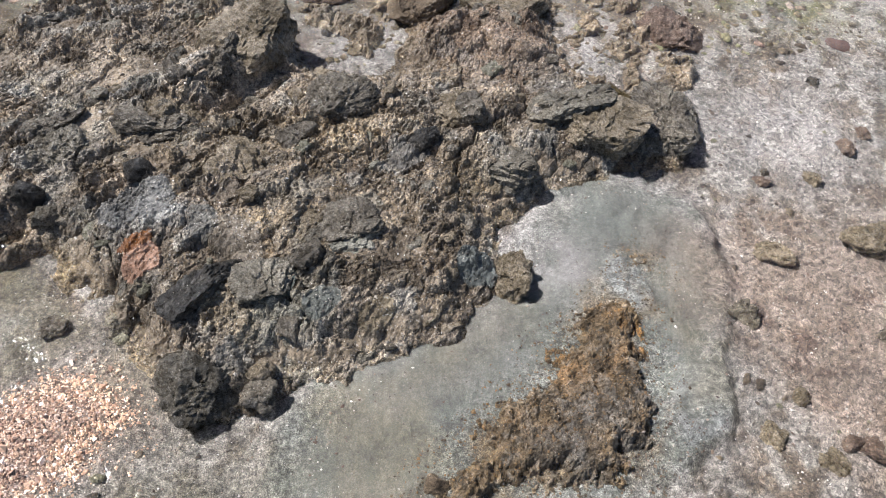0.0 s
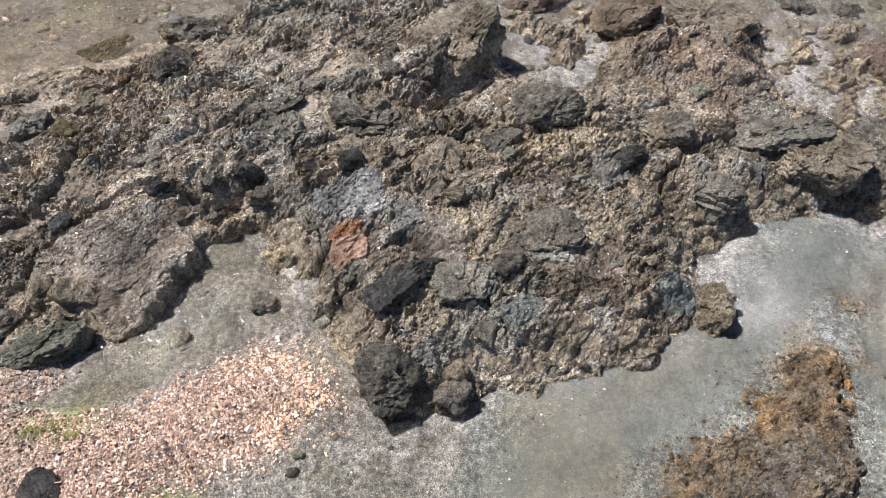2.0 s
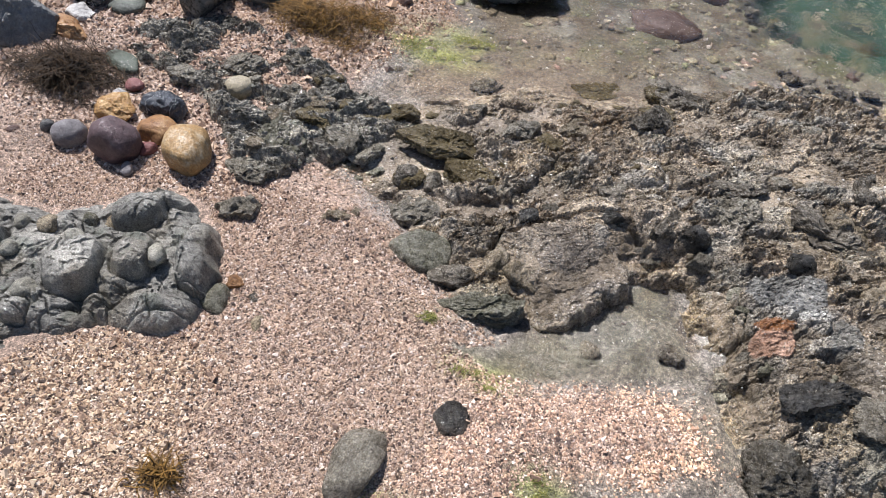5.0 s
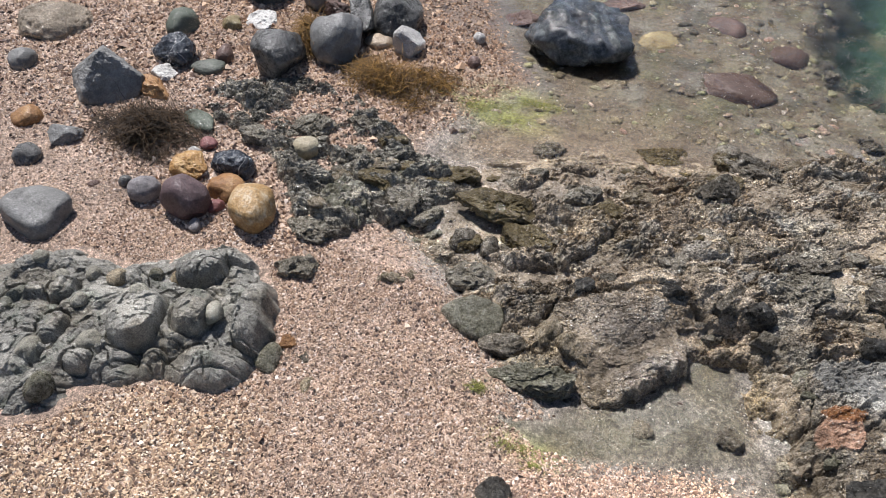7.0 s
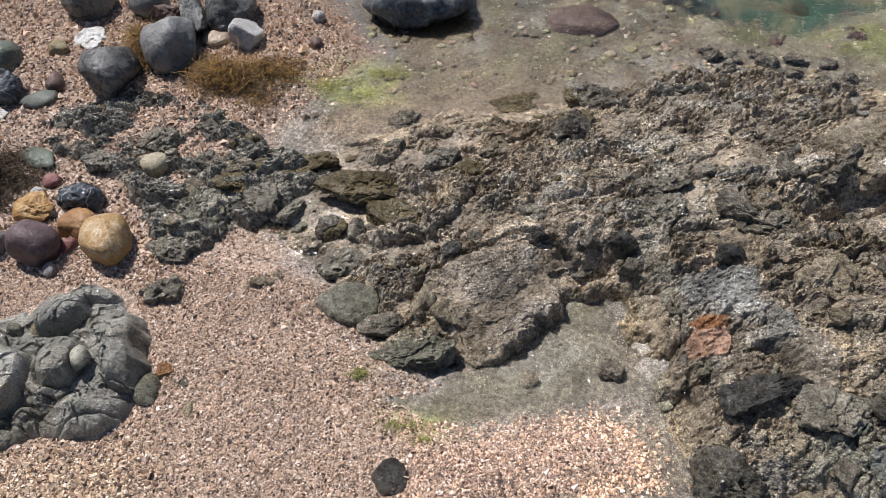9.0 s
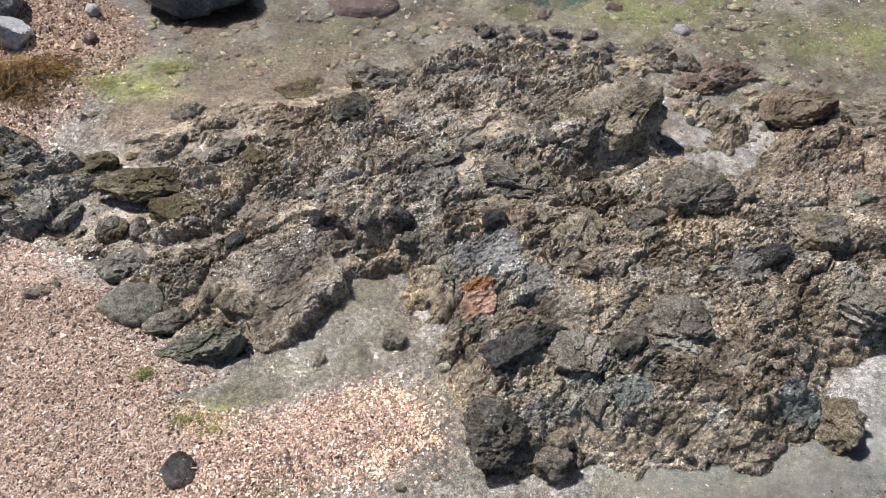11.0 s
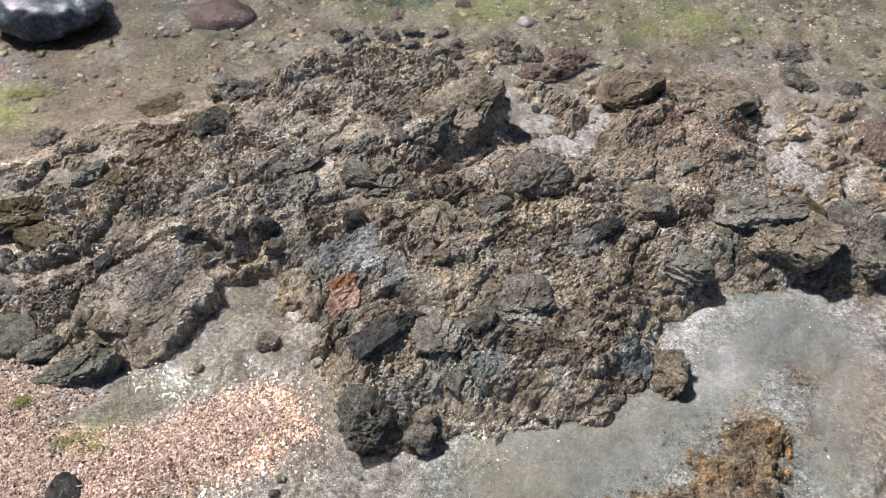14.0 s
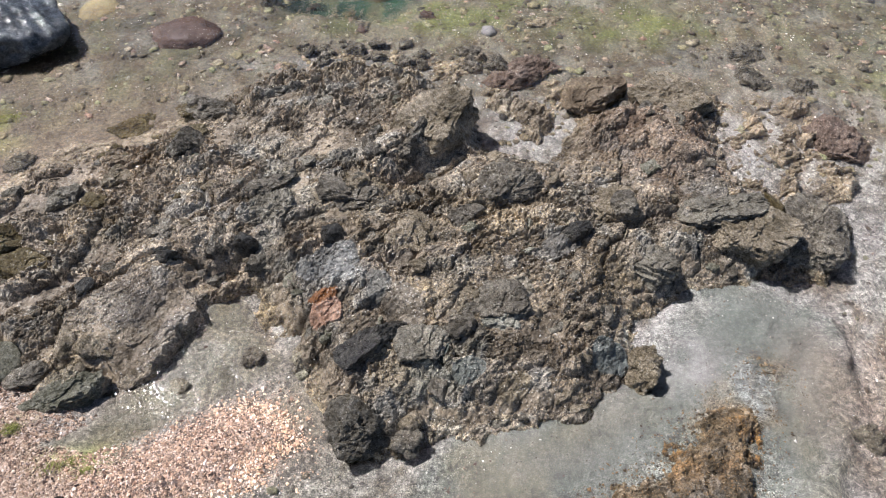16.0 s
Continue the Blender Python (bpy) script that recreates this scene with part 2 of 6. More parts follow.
def ground_height(x, y):
    p = flat(x, y)
    wob = 0.03 * fbm(p * 9, 3, 3)
    shore = inside(x, y, SHORE) + wob
    z = -0.035 + 0.055 * ramp(-0.10, 0.22, shore) + 0.03 * ramp(0.4, 1.6, shore) + 0.12 * ramp(2.5, 8, shore) + 1.2 * ramp(6, 60, shore)
    z += 0.050 * np.clip(1.6 * blob(x, y, -0.62, 1.42, 0.36, 0.26, 20), 0, 1) * ramp(0.03, 0.0, z)
    z += 0.045 * np.clip(1.5 * blob(x, y, -0.98, 1.74, 0.16, 0.13), 0, 1) * ramp(0.03, 0.0, z)
    slab = inside(x, y, SLAB) + wob * 1.3
    z += (0.022 + 0.018 * ramp(1.25, 1.6, x) * ramp(-0.25, 0.2, fbm(p * 5, 3, 7))) * ramp(-0.022, 0.016, slab)
    sea = inside(x, y, SEA) + 0.05 * fbm(p * 6, 3, 5)
    z -= 0.04 * ramp(-0.5, 0.0, sea) + 0.34 * ramp(-0.04, 0.30, sea) + 0.5 * ramp(0.4, 4.0, sea) + 3.0 * ramp(6, 60, sea)
    pool = ramp(1.62, 1.95, x + 0.25 * (y - 1.2)) * ramp(2.6, 1.9, y)
    z -= 0.025 * pool
    wet = ramp(0.05, -0.05, shore)
    z += wet * (0.012 * fbm(p * 14, 4, 9) + 0.006 * fbm(p * 38, 3, 13, ridged=True)) + 0.006 * fbm(p * 6, 3, 10) + 0.0025 * fbm(p * 55, 2, 12)
    return z


def silt_level(x, y):
    """Height to which fine silt fills the hollows on the low, awash side of the outcrop."""
    low = ramp(-0.20, -0.80, x) * 0.55 + ramp(2.2, 2.9, y) * ramp(0.2, -0.5, x) * 0.45
    n = fbm(flat(x, y) * 7, 3, 95)
    return -0.12 + (0.132 + 0.014 * n) * ramp(0.08, 0.30, low + 0.10 * n)


def crust_base(x, y):
    """How far the outcrop is worn down to the water on its low side, and the height of its broad forms."""
    low = ramp(-0.20, -0.80, x) * 0.55 + ramp(2.2, 2.9, y) * ramp(0.2, -0.5, x) * 0.45
    p = flat(x, y)
    top = 0.100 * (1 - np.clip(low * 1.35, 0, 0.78)) + 0.03 * fbm(p * 3.1, 3, 22)
    top += 0.05 * blob(x, y, 0.5, 2.62, 0.28, 0.10, 34) + 0.03 * blob(x, y, 0.55, 2.05, 0.4, 0.2) + 0.02 * blob(x, y, 0.8, 1.7, 0.3, 0.15) + 0.02 * blob(x, y, 0.66, 1.52, 0.10, 0.07) + 0.025 * blob(x, y, 0.90, 1.56, 0.13, 0.08)
    # pools and clefts that hold silt
    top -= 0.10 * blob(x, y, -0.13, 2.08, 0.09, 0.035, 35) + 0.07 * blob(x, y, 0.50, 2.46, 0.22, 0.045, 33) + 0.035 * blob(x, y, 0.42, 2.05, 0.08, 0.03)
    top -= 0.03 * blob(x, y, 0.17, 2.10, 0.06, 0.03) + 0.05 * blob(x, y, -0.62, 2.06, 0.20, 0.05, 30) + 0.05 * blob(x, y, 1.15, 2.55, 0.22, 0.06, -30)
    top -= 0.075 * blob(x, y, -0.36, 1.66, 0.24, 0.075, 52)
    top -= 0.04 * blob(x, y, 0.40, 1.85, 0.05, 0.05) + 0.06 * blob(x, y, -0.95, 2.10, 0.18, 0.08, 20)
    return low, top


def pocket_level(x, y):
    """Height to which tan silt fills the hollows between the stones in patches of the main outcrop."""
    patch = ramp(0.15, 0.30, fbm(flat(x, y) * 5.5, 3, 57))
    return crust_base(x, y)[1] - 0.06 + 0.049 * patch


def crust_height(x, y):
    """Height of the rough outcrop, and how far within its edge a place lies."""
    p = flat(x, y)
    d = inside(x, y, OUTCROP + OUTCROP_BACK) + 0.022 * fbm(p * 14, 4, 21) + 0.016 * fbm(p * 46, 3, 20)
    low, top = crust_base(x, y)
    e = ramp(-0.012, 0.05, d) * 0.38 + 0.62 * ramp(0.0, 0.20, d)
    steep = np.clip(1.2 * blob(x, y, -0.24, 1.85, 0.19, 0.09, 59), 0, 1)
    e = e * (1 - steep) + steep * ramp(-0.012, 0.035, d)
    gentle = np.clip(1.5 * blob(x, y, 0.05, 1.74, 0.16, 0.22, -20), 0, 1)
    back = ramp(-0.1, -0.5, x) * ramp(2.15, 2.5, y)
    e = e * (1 - back) + back * ramp(-0.05, 0.34, d)
    e = e * (1 - gentle) + gentle * ramp(-0.02, 0.24, d + 0.05 * fbm(p * 20, 3, 97))
    # the strike of the beds: along s, across q
    s, q = x * 0.88 + y * 0.47, y * 0.88 - x * 0.47
    wx, wy = s + 0.016 * fbm(p * 14, 3, 23), q + 0.016 * fbm(p * 14, 3, 24)
    beds = np.column_stack([s * 9, q * 30, np.zeros(len(x))])
    awash = np.clip(low * 1.25, 0, 1)
    h0, who, rim0 = stones(wx, wy, 0.135, 25, 0.60)
    h1, whog, rim1 = stones(wx + 0.3, wy, 0.056, 26, 0.72)
    h2, _, _ = stones(wx + 0.004 * smooth_noise(p * 90, 18), wy + 0.7, 0.025, 27, 0.85)
    h3, _, _ = stones(wx, wy + 0.2, 0.0135, 28, 0.9, 0.25, 2.2)
    on = ramp(0.02, 0.16, h0)
    bare = 1 - 0.62 * on * ramp(0.25, 0.6, who)
    rough = 0.55 + 0.75 * ramp(-0.35, 0.3, fbm(p * 7, 3, 34))
    z = top - 0.020 + 0.037 * h0 * (1 + 0.25 * awash) * (1 - 0.4 * ramp(0.3, 0.6, x) * ramp(2.1, 1.8, y)) * (1 - 0.5 * blob(x, y, 0.0, 2.65, 0.5, 0.3, 20)) + (0.020 * h1 * bare + 0.0125 * h2 * (0.5 + 0.5 * bare) + 0.010 * h3) * rough * (1 - 0.15 * awash)
    z += 0.006 * fbm(beds, 4, 28, ridged=True) + 0.010 * fbm(p * 11, 3, 29) + 0.0025 * fbm(p * 85, 3, 30, 0.7)
    # dark narrow gaps round the larger stones
    z -= 0.012 * np.exp(-((rim0 + 0.06) / 0.07) ** 2) * (h0 > 0)
    whog = np.where(h1 * bare > 0.08, whog, who)
    level = np.zeros(len(x))
    for k in range(len(FLUSH)):
        level = np.maximum(level, flush_mask(x, y, k))
    z = z * (1 - 0.45 * level) + (top + 0.004) * 0.45 * level
    fill = pocket_level(x, y)
    z = np.where(z < fill, fill + 0.25 * (z - fill), z)
    for cx, cy, rx, ry, turn, high, slope in PLATES:
        near = np.hypot(x - cx, y - cy) < 1.7 * max(rx, ry)
        if not near.any():
            continue
        c, sn = math.cos(radians(turn)), math.sin(radians(turn))
        xx, yy, pp = x[near], y[near], p[near]
        u, v, nil = (xx - cx) * c + (yy - cy) * sn, -(xx - cx) * sn + (yy - cy) * c, np.zeros(len(xx))
        rim = np.abs(u / rx) ** 2.6 + np.abs(v / ry) ** 2.6 + 0.75 * fbm(pp * 11, 4, 30)
        m = ramp(1.14, 0.90, rim)
        step = (v + 0.25 * u) / 0.034 + 1.1 * fbm(pp * 9, 3, 67)
        bed = high + slope * v + 0.003 * (np.clip(step % 1.0 / 0.8, 0, 1) - 0.5) + 0.014 * facets(np.column_stack([u * 0.6, v, nil]), 0.05, 40)
        bed += 0.002 * fbm(np.column_stack([u * 24, v * 90, nil]), 3, 68, ridged=True) + 0.005 * facets(np.column_stack([u * 0.7, v, nil]), 0.016, 49)
        z[near] = z[near] * (1 - m) + bed * m - (0.040 if rx > 0.2 else 0.022) * np.exp(-((rim - 1.22) / 0.13) ** 2)
    fill = silt_level(x, y)
    z = np.where(z < fill, fill + 0.12 * (z - fill), z)
    dl = inside(x, y, LEDGE) + 0.05 * fbm(p * 9, 4, 31)
    l0, wl, _ = stones(wx * 0.9 + 0.41, wy + 0.15, 0.105, 35, 0.72, 0.3)
    gap = ramp(0.05, -0.30, fbm(p * 5, 3, 33))
    zl = 0.026 - 0.030 * gap + 0.020 * fbm(p * 7, 3, 32) + 0.048 * l0 + 0.020 * h1 * (1 - 0.6 * ramp(0.05, 0.2, l0)) + 0.010 * h2 + 0.006 * h3 + 0.008 * fbm(beds, 3, 36, ridged=True)
    da = inside(x, y, AWASH) + 0.06 * fbm(p * 8, 4, 37)
    zc = -0.060 + 0.035 * fbm(p * 8, 3, 38) + 0.055 * h0 + 0.026 * h1 + 0.012 * h2 + 0.006 * h3
    za = -0.09 + (z + 0.09) * e
    zc = -0.09 + (zc + 0.09) * ramp(-0.02, 0.10, da)
    zb = -0.09 + (zl + 0.09) * ramp(-0.02, 0.05, dl)
    who = np.where(zb > za, wl, who)
    return np.maximum(np.maximum(za, zb), zc), np.maximum(d, dl), who, whog, np.maximum(np.maximum(d, dl), da)


def crust_edge(x, y):
    """How far within the edge of the outcrop and its ledge a place lies."""
    p = flat(x, y)
    return np.maximum(inside(x, y, OUTCROP + OUTCROP_BACK) + 0.022 * fbm(p * 14, 4, 21) + 0.016 * fbm(p * 46, 3, 20), inside(x, y, LEDGE) + 0.05 * fbm(p * 9, 4, 31))


def lump_height(x, y):
    p = flat(x, y)
    d = inside(x, y, LUMP) + 0.032 * fbm(p * 10, 3, 41)
    h, who, rim = stones(x * 0.86 + y * 0.5 + 0.012 * fbm(p * 14, 2, 42), y * 0.86 - x * 0.5 + 0.012 * fbm(p * 14, 2, 43), 0.105, 44, 0.55, 0.15, 1.2)
    g, whog, _ = stones(x * 0.86 + y * 0.5 + 0.2, y * 0.86 - x * 0.5, 0.045, 45, 0.35, 0.1, 1.2)
    z = 0.072 + 0.022 * fbm(p * 4, 3, 46) + 0.036 * h + 0.014 * g * (1 - ramp(0.05, 0.3, h))
    wobble = 0.20 * fbm(p * 9, 3, 50)
    for cx, cy, rx, ry, turn, high in BOSSES:
        c, sn = math.cos(radians(turn)), math.sin(radians(turn))
        u, v = ((x - cx) * c + (y - cy) * sn) / rx, (-(x - cx) * sn + (y - cy) * c) / ry
        q = np.abs(u) ** 2.4 + np.abs(v) ** 2.4 + wobble
        dome = 0.062 + 0.50 * high - 0.020 * np.clip(q, 0, None) ** 1.3 - 0.045 * np.clip(q - 0.8, 0, 3) + 0.008 * u - 0.008 * v
        z = np.where(q < 1.6, np.maximum(z, dome), z) - 0.016 * np.exp(-((q - 1.45) / 0.20) ** 2)
    z += 0.011 * facets(np.column_stack([x, y, z]) + 0.004 * fbm(p * 40, 2, 69)[:, None], 0.040, 70) + 0.004 * fbm(p * 24, 4, 47) + 0.0045 * facets(np.column_stack([x, y, z]), 0.014, 71) + 0.003 * fbm(p * 70, 2, 72)
    # a few cracks between the stones
    crack = np.abs(smooth_noise(p * 7 + 0.7 * fbm(p * 9, 2, 98)[:, None], 99))
    z -= 0.012 * ramp(0.05, 0.0, crack)
    e = 0.55 * ramp(-0.008, 0.05, d) ** 0.7 + 0.45 * ramp(0.0, 0.14, d)
    return -0.06 + (z + 0.06) * e, d, who, whog, d


def rusty_height(x, y):
    p = flat(x, y)
    d = inside(x, y, RUSTY) + 0.085 * fbm(p * 13, 5, 51, 0.75)
    g1, g2, whog = cells(x + 0.01 * fbm(p * 20, 2, 52), y, 0.04, 53)
    z = 0.014 + 0.034 * blob(x, y, 1.22, 1.22, 0.20, 0.12, 20) + 0.014 * blob(x, y, 1.38, 1.5, 0.12, 0.14, 60) + 0.016 * fbm(p * 9, 3, 54) + 0.012 * (whog - 0.4) * ramp(0, 0.3, g2 - g1) + 0.012 * fbm(p * 32, 4, 55, ridged=True) + 0.006 * fbm(p * 85, 3, 56, ridged=True)
    return -0.03 + (z + 0.03) * ramp(-0.02, 0.07, d), d, g1, whog, d


# ---- meshes from arrays ----


def mesh_of(name, verts, faces, smooth=True):
    me = bpy.data.meshes.new(name)
    n, k = faces.shape
    me.vertices.add(len(verts))
    me.vertices.foreach_set("co", np.ascontiguousarray(verts, np.float32).ravel())
    me.loops.add(n * k)
    me.loops.foreach_set("vertex_index", np.ascontiguousarray(faces, np.int32).ravel())
    me.polygons.add(n)
    me.polygons.foreach_set("loop_start", np.arange(0, n * k, k, dtype=np.int32))
    me.polygons.foreach_set("loop_total", np.full(n, k, np.int32))
    me.polygons.foreach_set("use_smooth", np.full(n, smooth, bool))
    me.update(calc_edges=True)
    me.validate()
    return me


def grid_faces(nx, ny):
    i = (np.arange(ny - 1)[:, None] * nx + np.arange(nx - 1)[None, :]).ravel()
    return np.column_stack([i, i + 1, i + nx + 1, i + nx])


def keep_faces(verts, faces, good):
    """Drops the faces that have no good corner, and the verts that no face uses."""
    faces = faces[good[faces].any(axis=1)]
    used = np.unique(faces)
    back = np.zeros(len(verts), np.int64)
    back[used] = np.arange(len(used))
    return verts[used], back[faces], used


def colour_layer(me, name, rgb, alpha=None):
    layer = me.attributes.new(name, "FLOAT_COLOR", "POINT")
    layer.data.foreach_set("color", np.column_stack([rgb, np.ones(len(rgb)) if alpha is None else alpha]).astype(np.float32).ravel())


def icosphere(level):
    bm = bmesh.new()
    bmesh.ops.create_icosphere(bm, subdivisions=level, radius=1.0)
    v = np.array([w.co[:] for w in bm.verts])
    f = np.array([[w.index for w in q.verts] for q in bm.faces])
    bm.free()
    return v, f


BALLS = {k: icosphere(k) for k in (1, 2, 3, 4, 5)}


STYLES = {  # cutting planes, their sharpness, nearest and farthest cut; swell of the whole; relief in metres, coarse to fine; depth of chips
    "block": (13, 60, 0.50, 0.90, 0.04, (0.003, 0.003, 0.002), 0.008),
    "smoothblock": (10, 20, 0.64, 0.97, 0.07, (0.004, 0.0025, 0.0012), 0.003),
    "layer": (11, 40, 0.55, 0.90, 0.08, (0.006, 0.005, 0.003), 0.012),
    "pitted": (9, 18, 0.68, 0.97, 0.08, (0.004, 0.002, 0.0012), 0.003),
    "cobble": (9, 14, 0.70, 1.02, 0.07, (0.003, 0.001, 0.0005), 0.001),
    "flag": (14, 50, 0.50, 0.92, 0.06, (0.005, 0.004, 0.003), 0.012),
    "angular": (8, 70, 0.46, 0.76, 0.03, (0.003, 0.002, 0.001), 0.004),
    "wedge": (7, 60, 0.60, 0.80, 0.03, (0.004, 0.003, 0.0015), 0.005),
    "ridged": (11, 30, 0.56, 0.92, 0.06, (0.005, 0.002, 0.0008), 0.006),
    "rough": (13, 45, 0.48, 0.92, 0.10, (0.006, 0.004, 0.003), 0.018),
}


def rock_mesh(name, size, style, seed, level=4, sunk=0.25, shift=None):
    """A stone of length, width and height size; sunk: the share of its height that reaches below its base."""
    rng = np.random.default_rng(seed)
    v, f = BALLS[level]
    off = rng.uniform(-50, 50, 3)
    count, soft, near, reach, swell, relief, chips = STYLES[style]
    n = rng.normal(size=(count, 3))
    n /= np.linalg.norm(n, axis=1)[:, None]
    dist = rng.uniform(near, reach, count)
    if style in ("layer", "flag"):
        n[0] = Vector((rng.uniform(-0.35, 0.05), rng.uniform(-0.05, 0.25), 1)).normalized()
        dist[0] = 0.34
    if style == "wedge":
        n[:4] = [(-0.55, -0.25, 0.80), (-0.35, -0.85, 0.30), (0.85, -0.30, 0.42), (0.10, 0.80, 0.60)]
        dist[:4] = 0.50, 0.62, 0.52, 0.60
    g = np.clip(v @ n.T, 0.02, None) / dist
    r = np.power(np.power(g, soft).sum(axis=1) + 1.0, -1.0 / soft)
    r = r * (1 + swell * fbm(v * 1.8 + off, 2, seed))
    w = v * r[:, None]
    top, low = w.max(axis=0), w.min(axis=0)
    full = size[2] * (1 + sunk)
    scale = np.array([size[0], size[1], full])
    w = (w - (top + low) / 2) / (top - low) * scale
    way = v / scale
    way /= np.linalg.norm(way, axis=1)[:, None]
    k = min(1.0, max(size[:2]) / 0.12)
    d = relief[0] * fbm(w * 17 + off, 3, seed + 1, 0.5, style not in ("cobble", "smoothblock")) + relief[1] * fbm(w * 55 + off, 3, seed + 2, 0.6, style in ("rough", "layer")) + relief[2] * smooth_noise(w * 190 + off, seed + 3)
    if style == "layer":
        t = w @ np.array([6.0, -10.0, 52.0]) + 1.6 * fbm(w * 9 + off, 3, seed + 4)
        d = d + 0.010 * (np.minimum(t % 1.0, 0.75) - 0.4)
    if style == "pitted":
        d = d - 0.010 * ramp(0.35, 0.6, smooth_noise(w * 36 + off, seed + 5))
    if style == "ridged":
        t = np.column_stack([w[:, 0] * 26 + w[:, 1] * 12, w[:, 1] * 7, w[:, 2] * 8]) + off
        d = d + 0.022 * (np.abs(smooth_noise(t * 1.6 + 0.6 * fbm(w * 14 + off, 2, seed + 8)[:, None], seed + 7)) - 0.3) + 0.007 * fbm(t * 3.3, 3, seed + 9, ridged=True)
    if style == "rough":
        d = d - 0.006 * ramp(0.15, 0.6, smooth_noise(w * 38 + off, seed + 6))
    bent = w + 0.006 * fbm(w * 30 + off, 2, seed + 11)[:, None] + off
    d = d + chips * (facets(bent, 0.042, seed + 12) + 0.5 * facets(bent, 0.017, seed + 13))
    w = w + way * (d * k)[:, None]
    w[:, 2] += full / 2 - size[2] * sunk
    return mesh_of(name, w, f, style in ("cobble", "smoothblock", "ridged", "pitted"))


# ---- materials ----


def nodes_of(name):
    m = bpy.data.materials.new(name)
    m.use_nodes = True
    nt = m.node_tree
    return m, nt, nt.nodes["Principled BSDF"]


def add(nt, kind, **values):
    n = nt.nodes.new(kind)
    for key, value in values.items():
        n.inputs[key.replace("_", " ")].default_value = value
    return n


def noise_node(nt, vec, scale, detail=6.0, rough=0.6, distortion=0.0):
    n = add(nt, "ShaderNodeTexNoise", Scale=scale, Detail=detail, Roughness=rough, Distortion=distortion)
    nt.links.new(vec, n.inputs["Vector"])
    return n.outputs["Fac"]


def ramp_node(nt, fac, stops):
    n = nt.nodes.new("ShaderNodeValToRGB")
    e = n.color_ramp.elements
    while len(e) < len(stops):
        e.new(0.5)
    for el, (pos, col) in zip(e, stops):
        el.position, el.color = pos, (*col, 1) if len(col) == 3 else col
    nt.links.new(fac, n.inputs[0])
    return n.outputs[0]


def mix_node(nt, fac, a, b, blend="MIX"):
    n = nt.nodes.new("ShaderNodeMix")
    n.data_type, n.blend_type = "RGBA", blend
    for sock, value in ((n.inputs[0], fac), (n.inputs[6], a), (n.inputs[7], b)):
        if isinstance(value, (int, float)):
            sock.default_value = value
        elif isinstance(value, tuple):
            sock.default_value = (*value, 1)
        else:
            nt.links.new(value, sock)
    return n.outputs[2]


def math_node(nt, op, a, b=0.0, clamp=False):
    n = nt.nodes.new("ShaderNodeMath")
    n.operation, n.use_clamp = op, clamp
    for sock, value in zip(n.inputs, (a, b)):
        if isinstance(value, (int, float)):
            sock.default_value = value
        else:
            nt.links.new(value, sock)
    return n.outputs[0]


def grey(v):
    return (v, v, v)


def place_vector(nt, varied=True):
    """Object coordinates, shifted object by object."""
    tc = nt.nodes.new("ShaderNodeTexCoord")
    if not varied:
        return tc.outputs["Object"]
    info = nt.nodes.new("ShaderNodeObjectInfo")
    n = nt.nodes.new("ShaderNodeVectorMath")
    n.operation = "ADD"
    shift = nt.nodes.new("ShaderNodeCombineXYZ")
    for k in range(3):
        nt.links.new(math_node(nt, "MULTIPLY", info.outputs["Random"], 31.0 + 17 * k), shift.inputs[k])
    nt.links.new(tc.outputs["Object"], n.inputs[0])
    nt.links.new(shift.outputs[0], n.inputs[1])
    return n.outputs[0]


def speck_mask(nt, vec, scale, share):
    """Small spots: 1 within about that share of the cells' size."""
    n = add(nt, "ShaderNodeTexVoronoi", Scale=scale, Randomness=1.0)
    nt.links.new(vec, n.inputs["Vector"])
    return math_node(nt, "LESS_THAN", n.outputs["Distance"], share)


def bump_chain(nt, bsdf, parts):
    last = None
    for height, distance, strength in parts:
        b = add(nt, "ShaderNodeBump", Distance=distance)
        if isinstance(strength, float):
            b.inputs["Strength"].default_value = strength
        else:
            nt.links.new(strength, b.inputs["Strength"])
        nt.links.new(height, b.inputs["Height"])
        if last is not None:
            nt.links.new(last, b.inputs["Normal"])
        last = b.outputs[0]
    nt.links.new(last, bsdf.inputs["Normal"])
    # a film of water follows the coarse relief only
    film = None
    for height, distance in ((parts[0][0], parts[0][1] * 0.5), (parts[-1][0], parts[-1][1] * 0.6)):
        b = add(nt, "ShaderNodeBump", Strength=0.9, Distance=distance)
        nt.links.new(height, b.inputs["Height"])
        if film is not None:
            nt.links.new(film, b.inputs["Normal"])
        film = b.outputs[0]
    nt.links.new(film, bsdf.inputs["Coat Normal"])


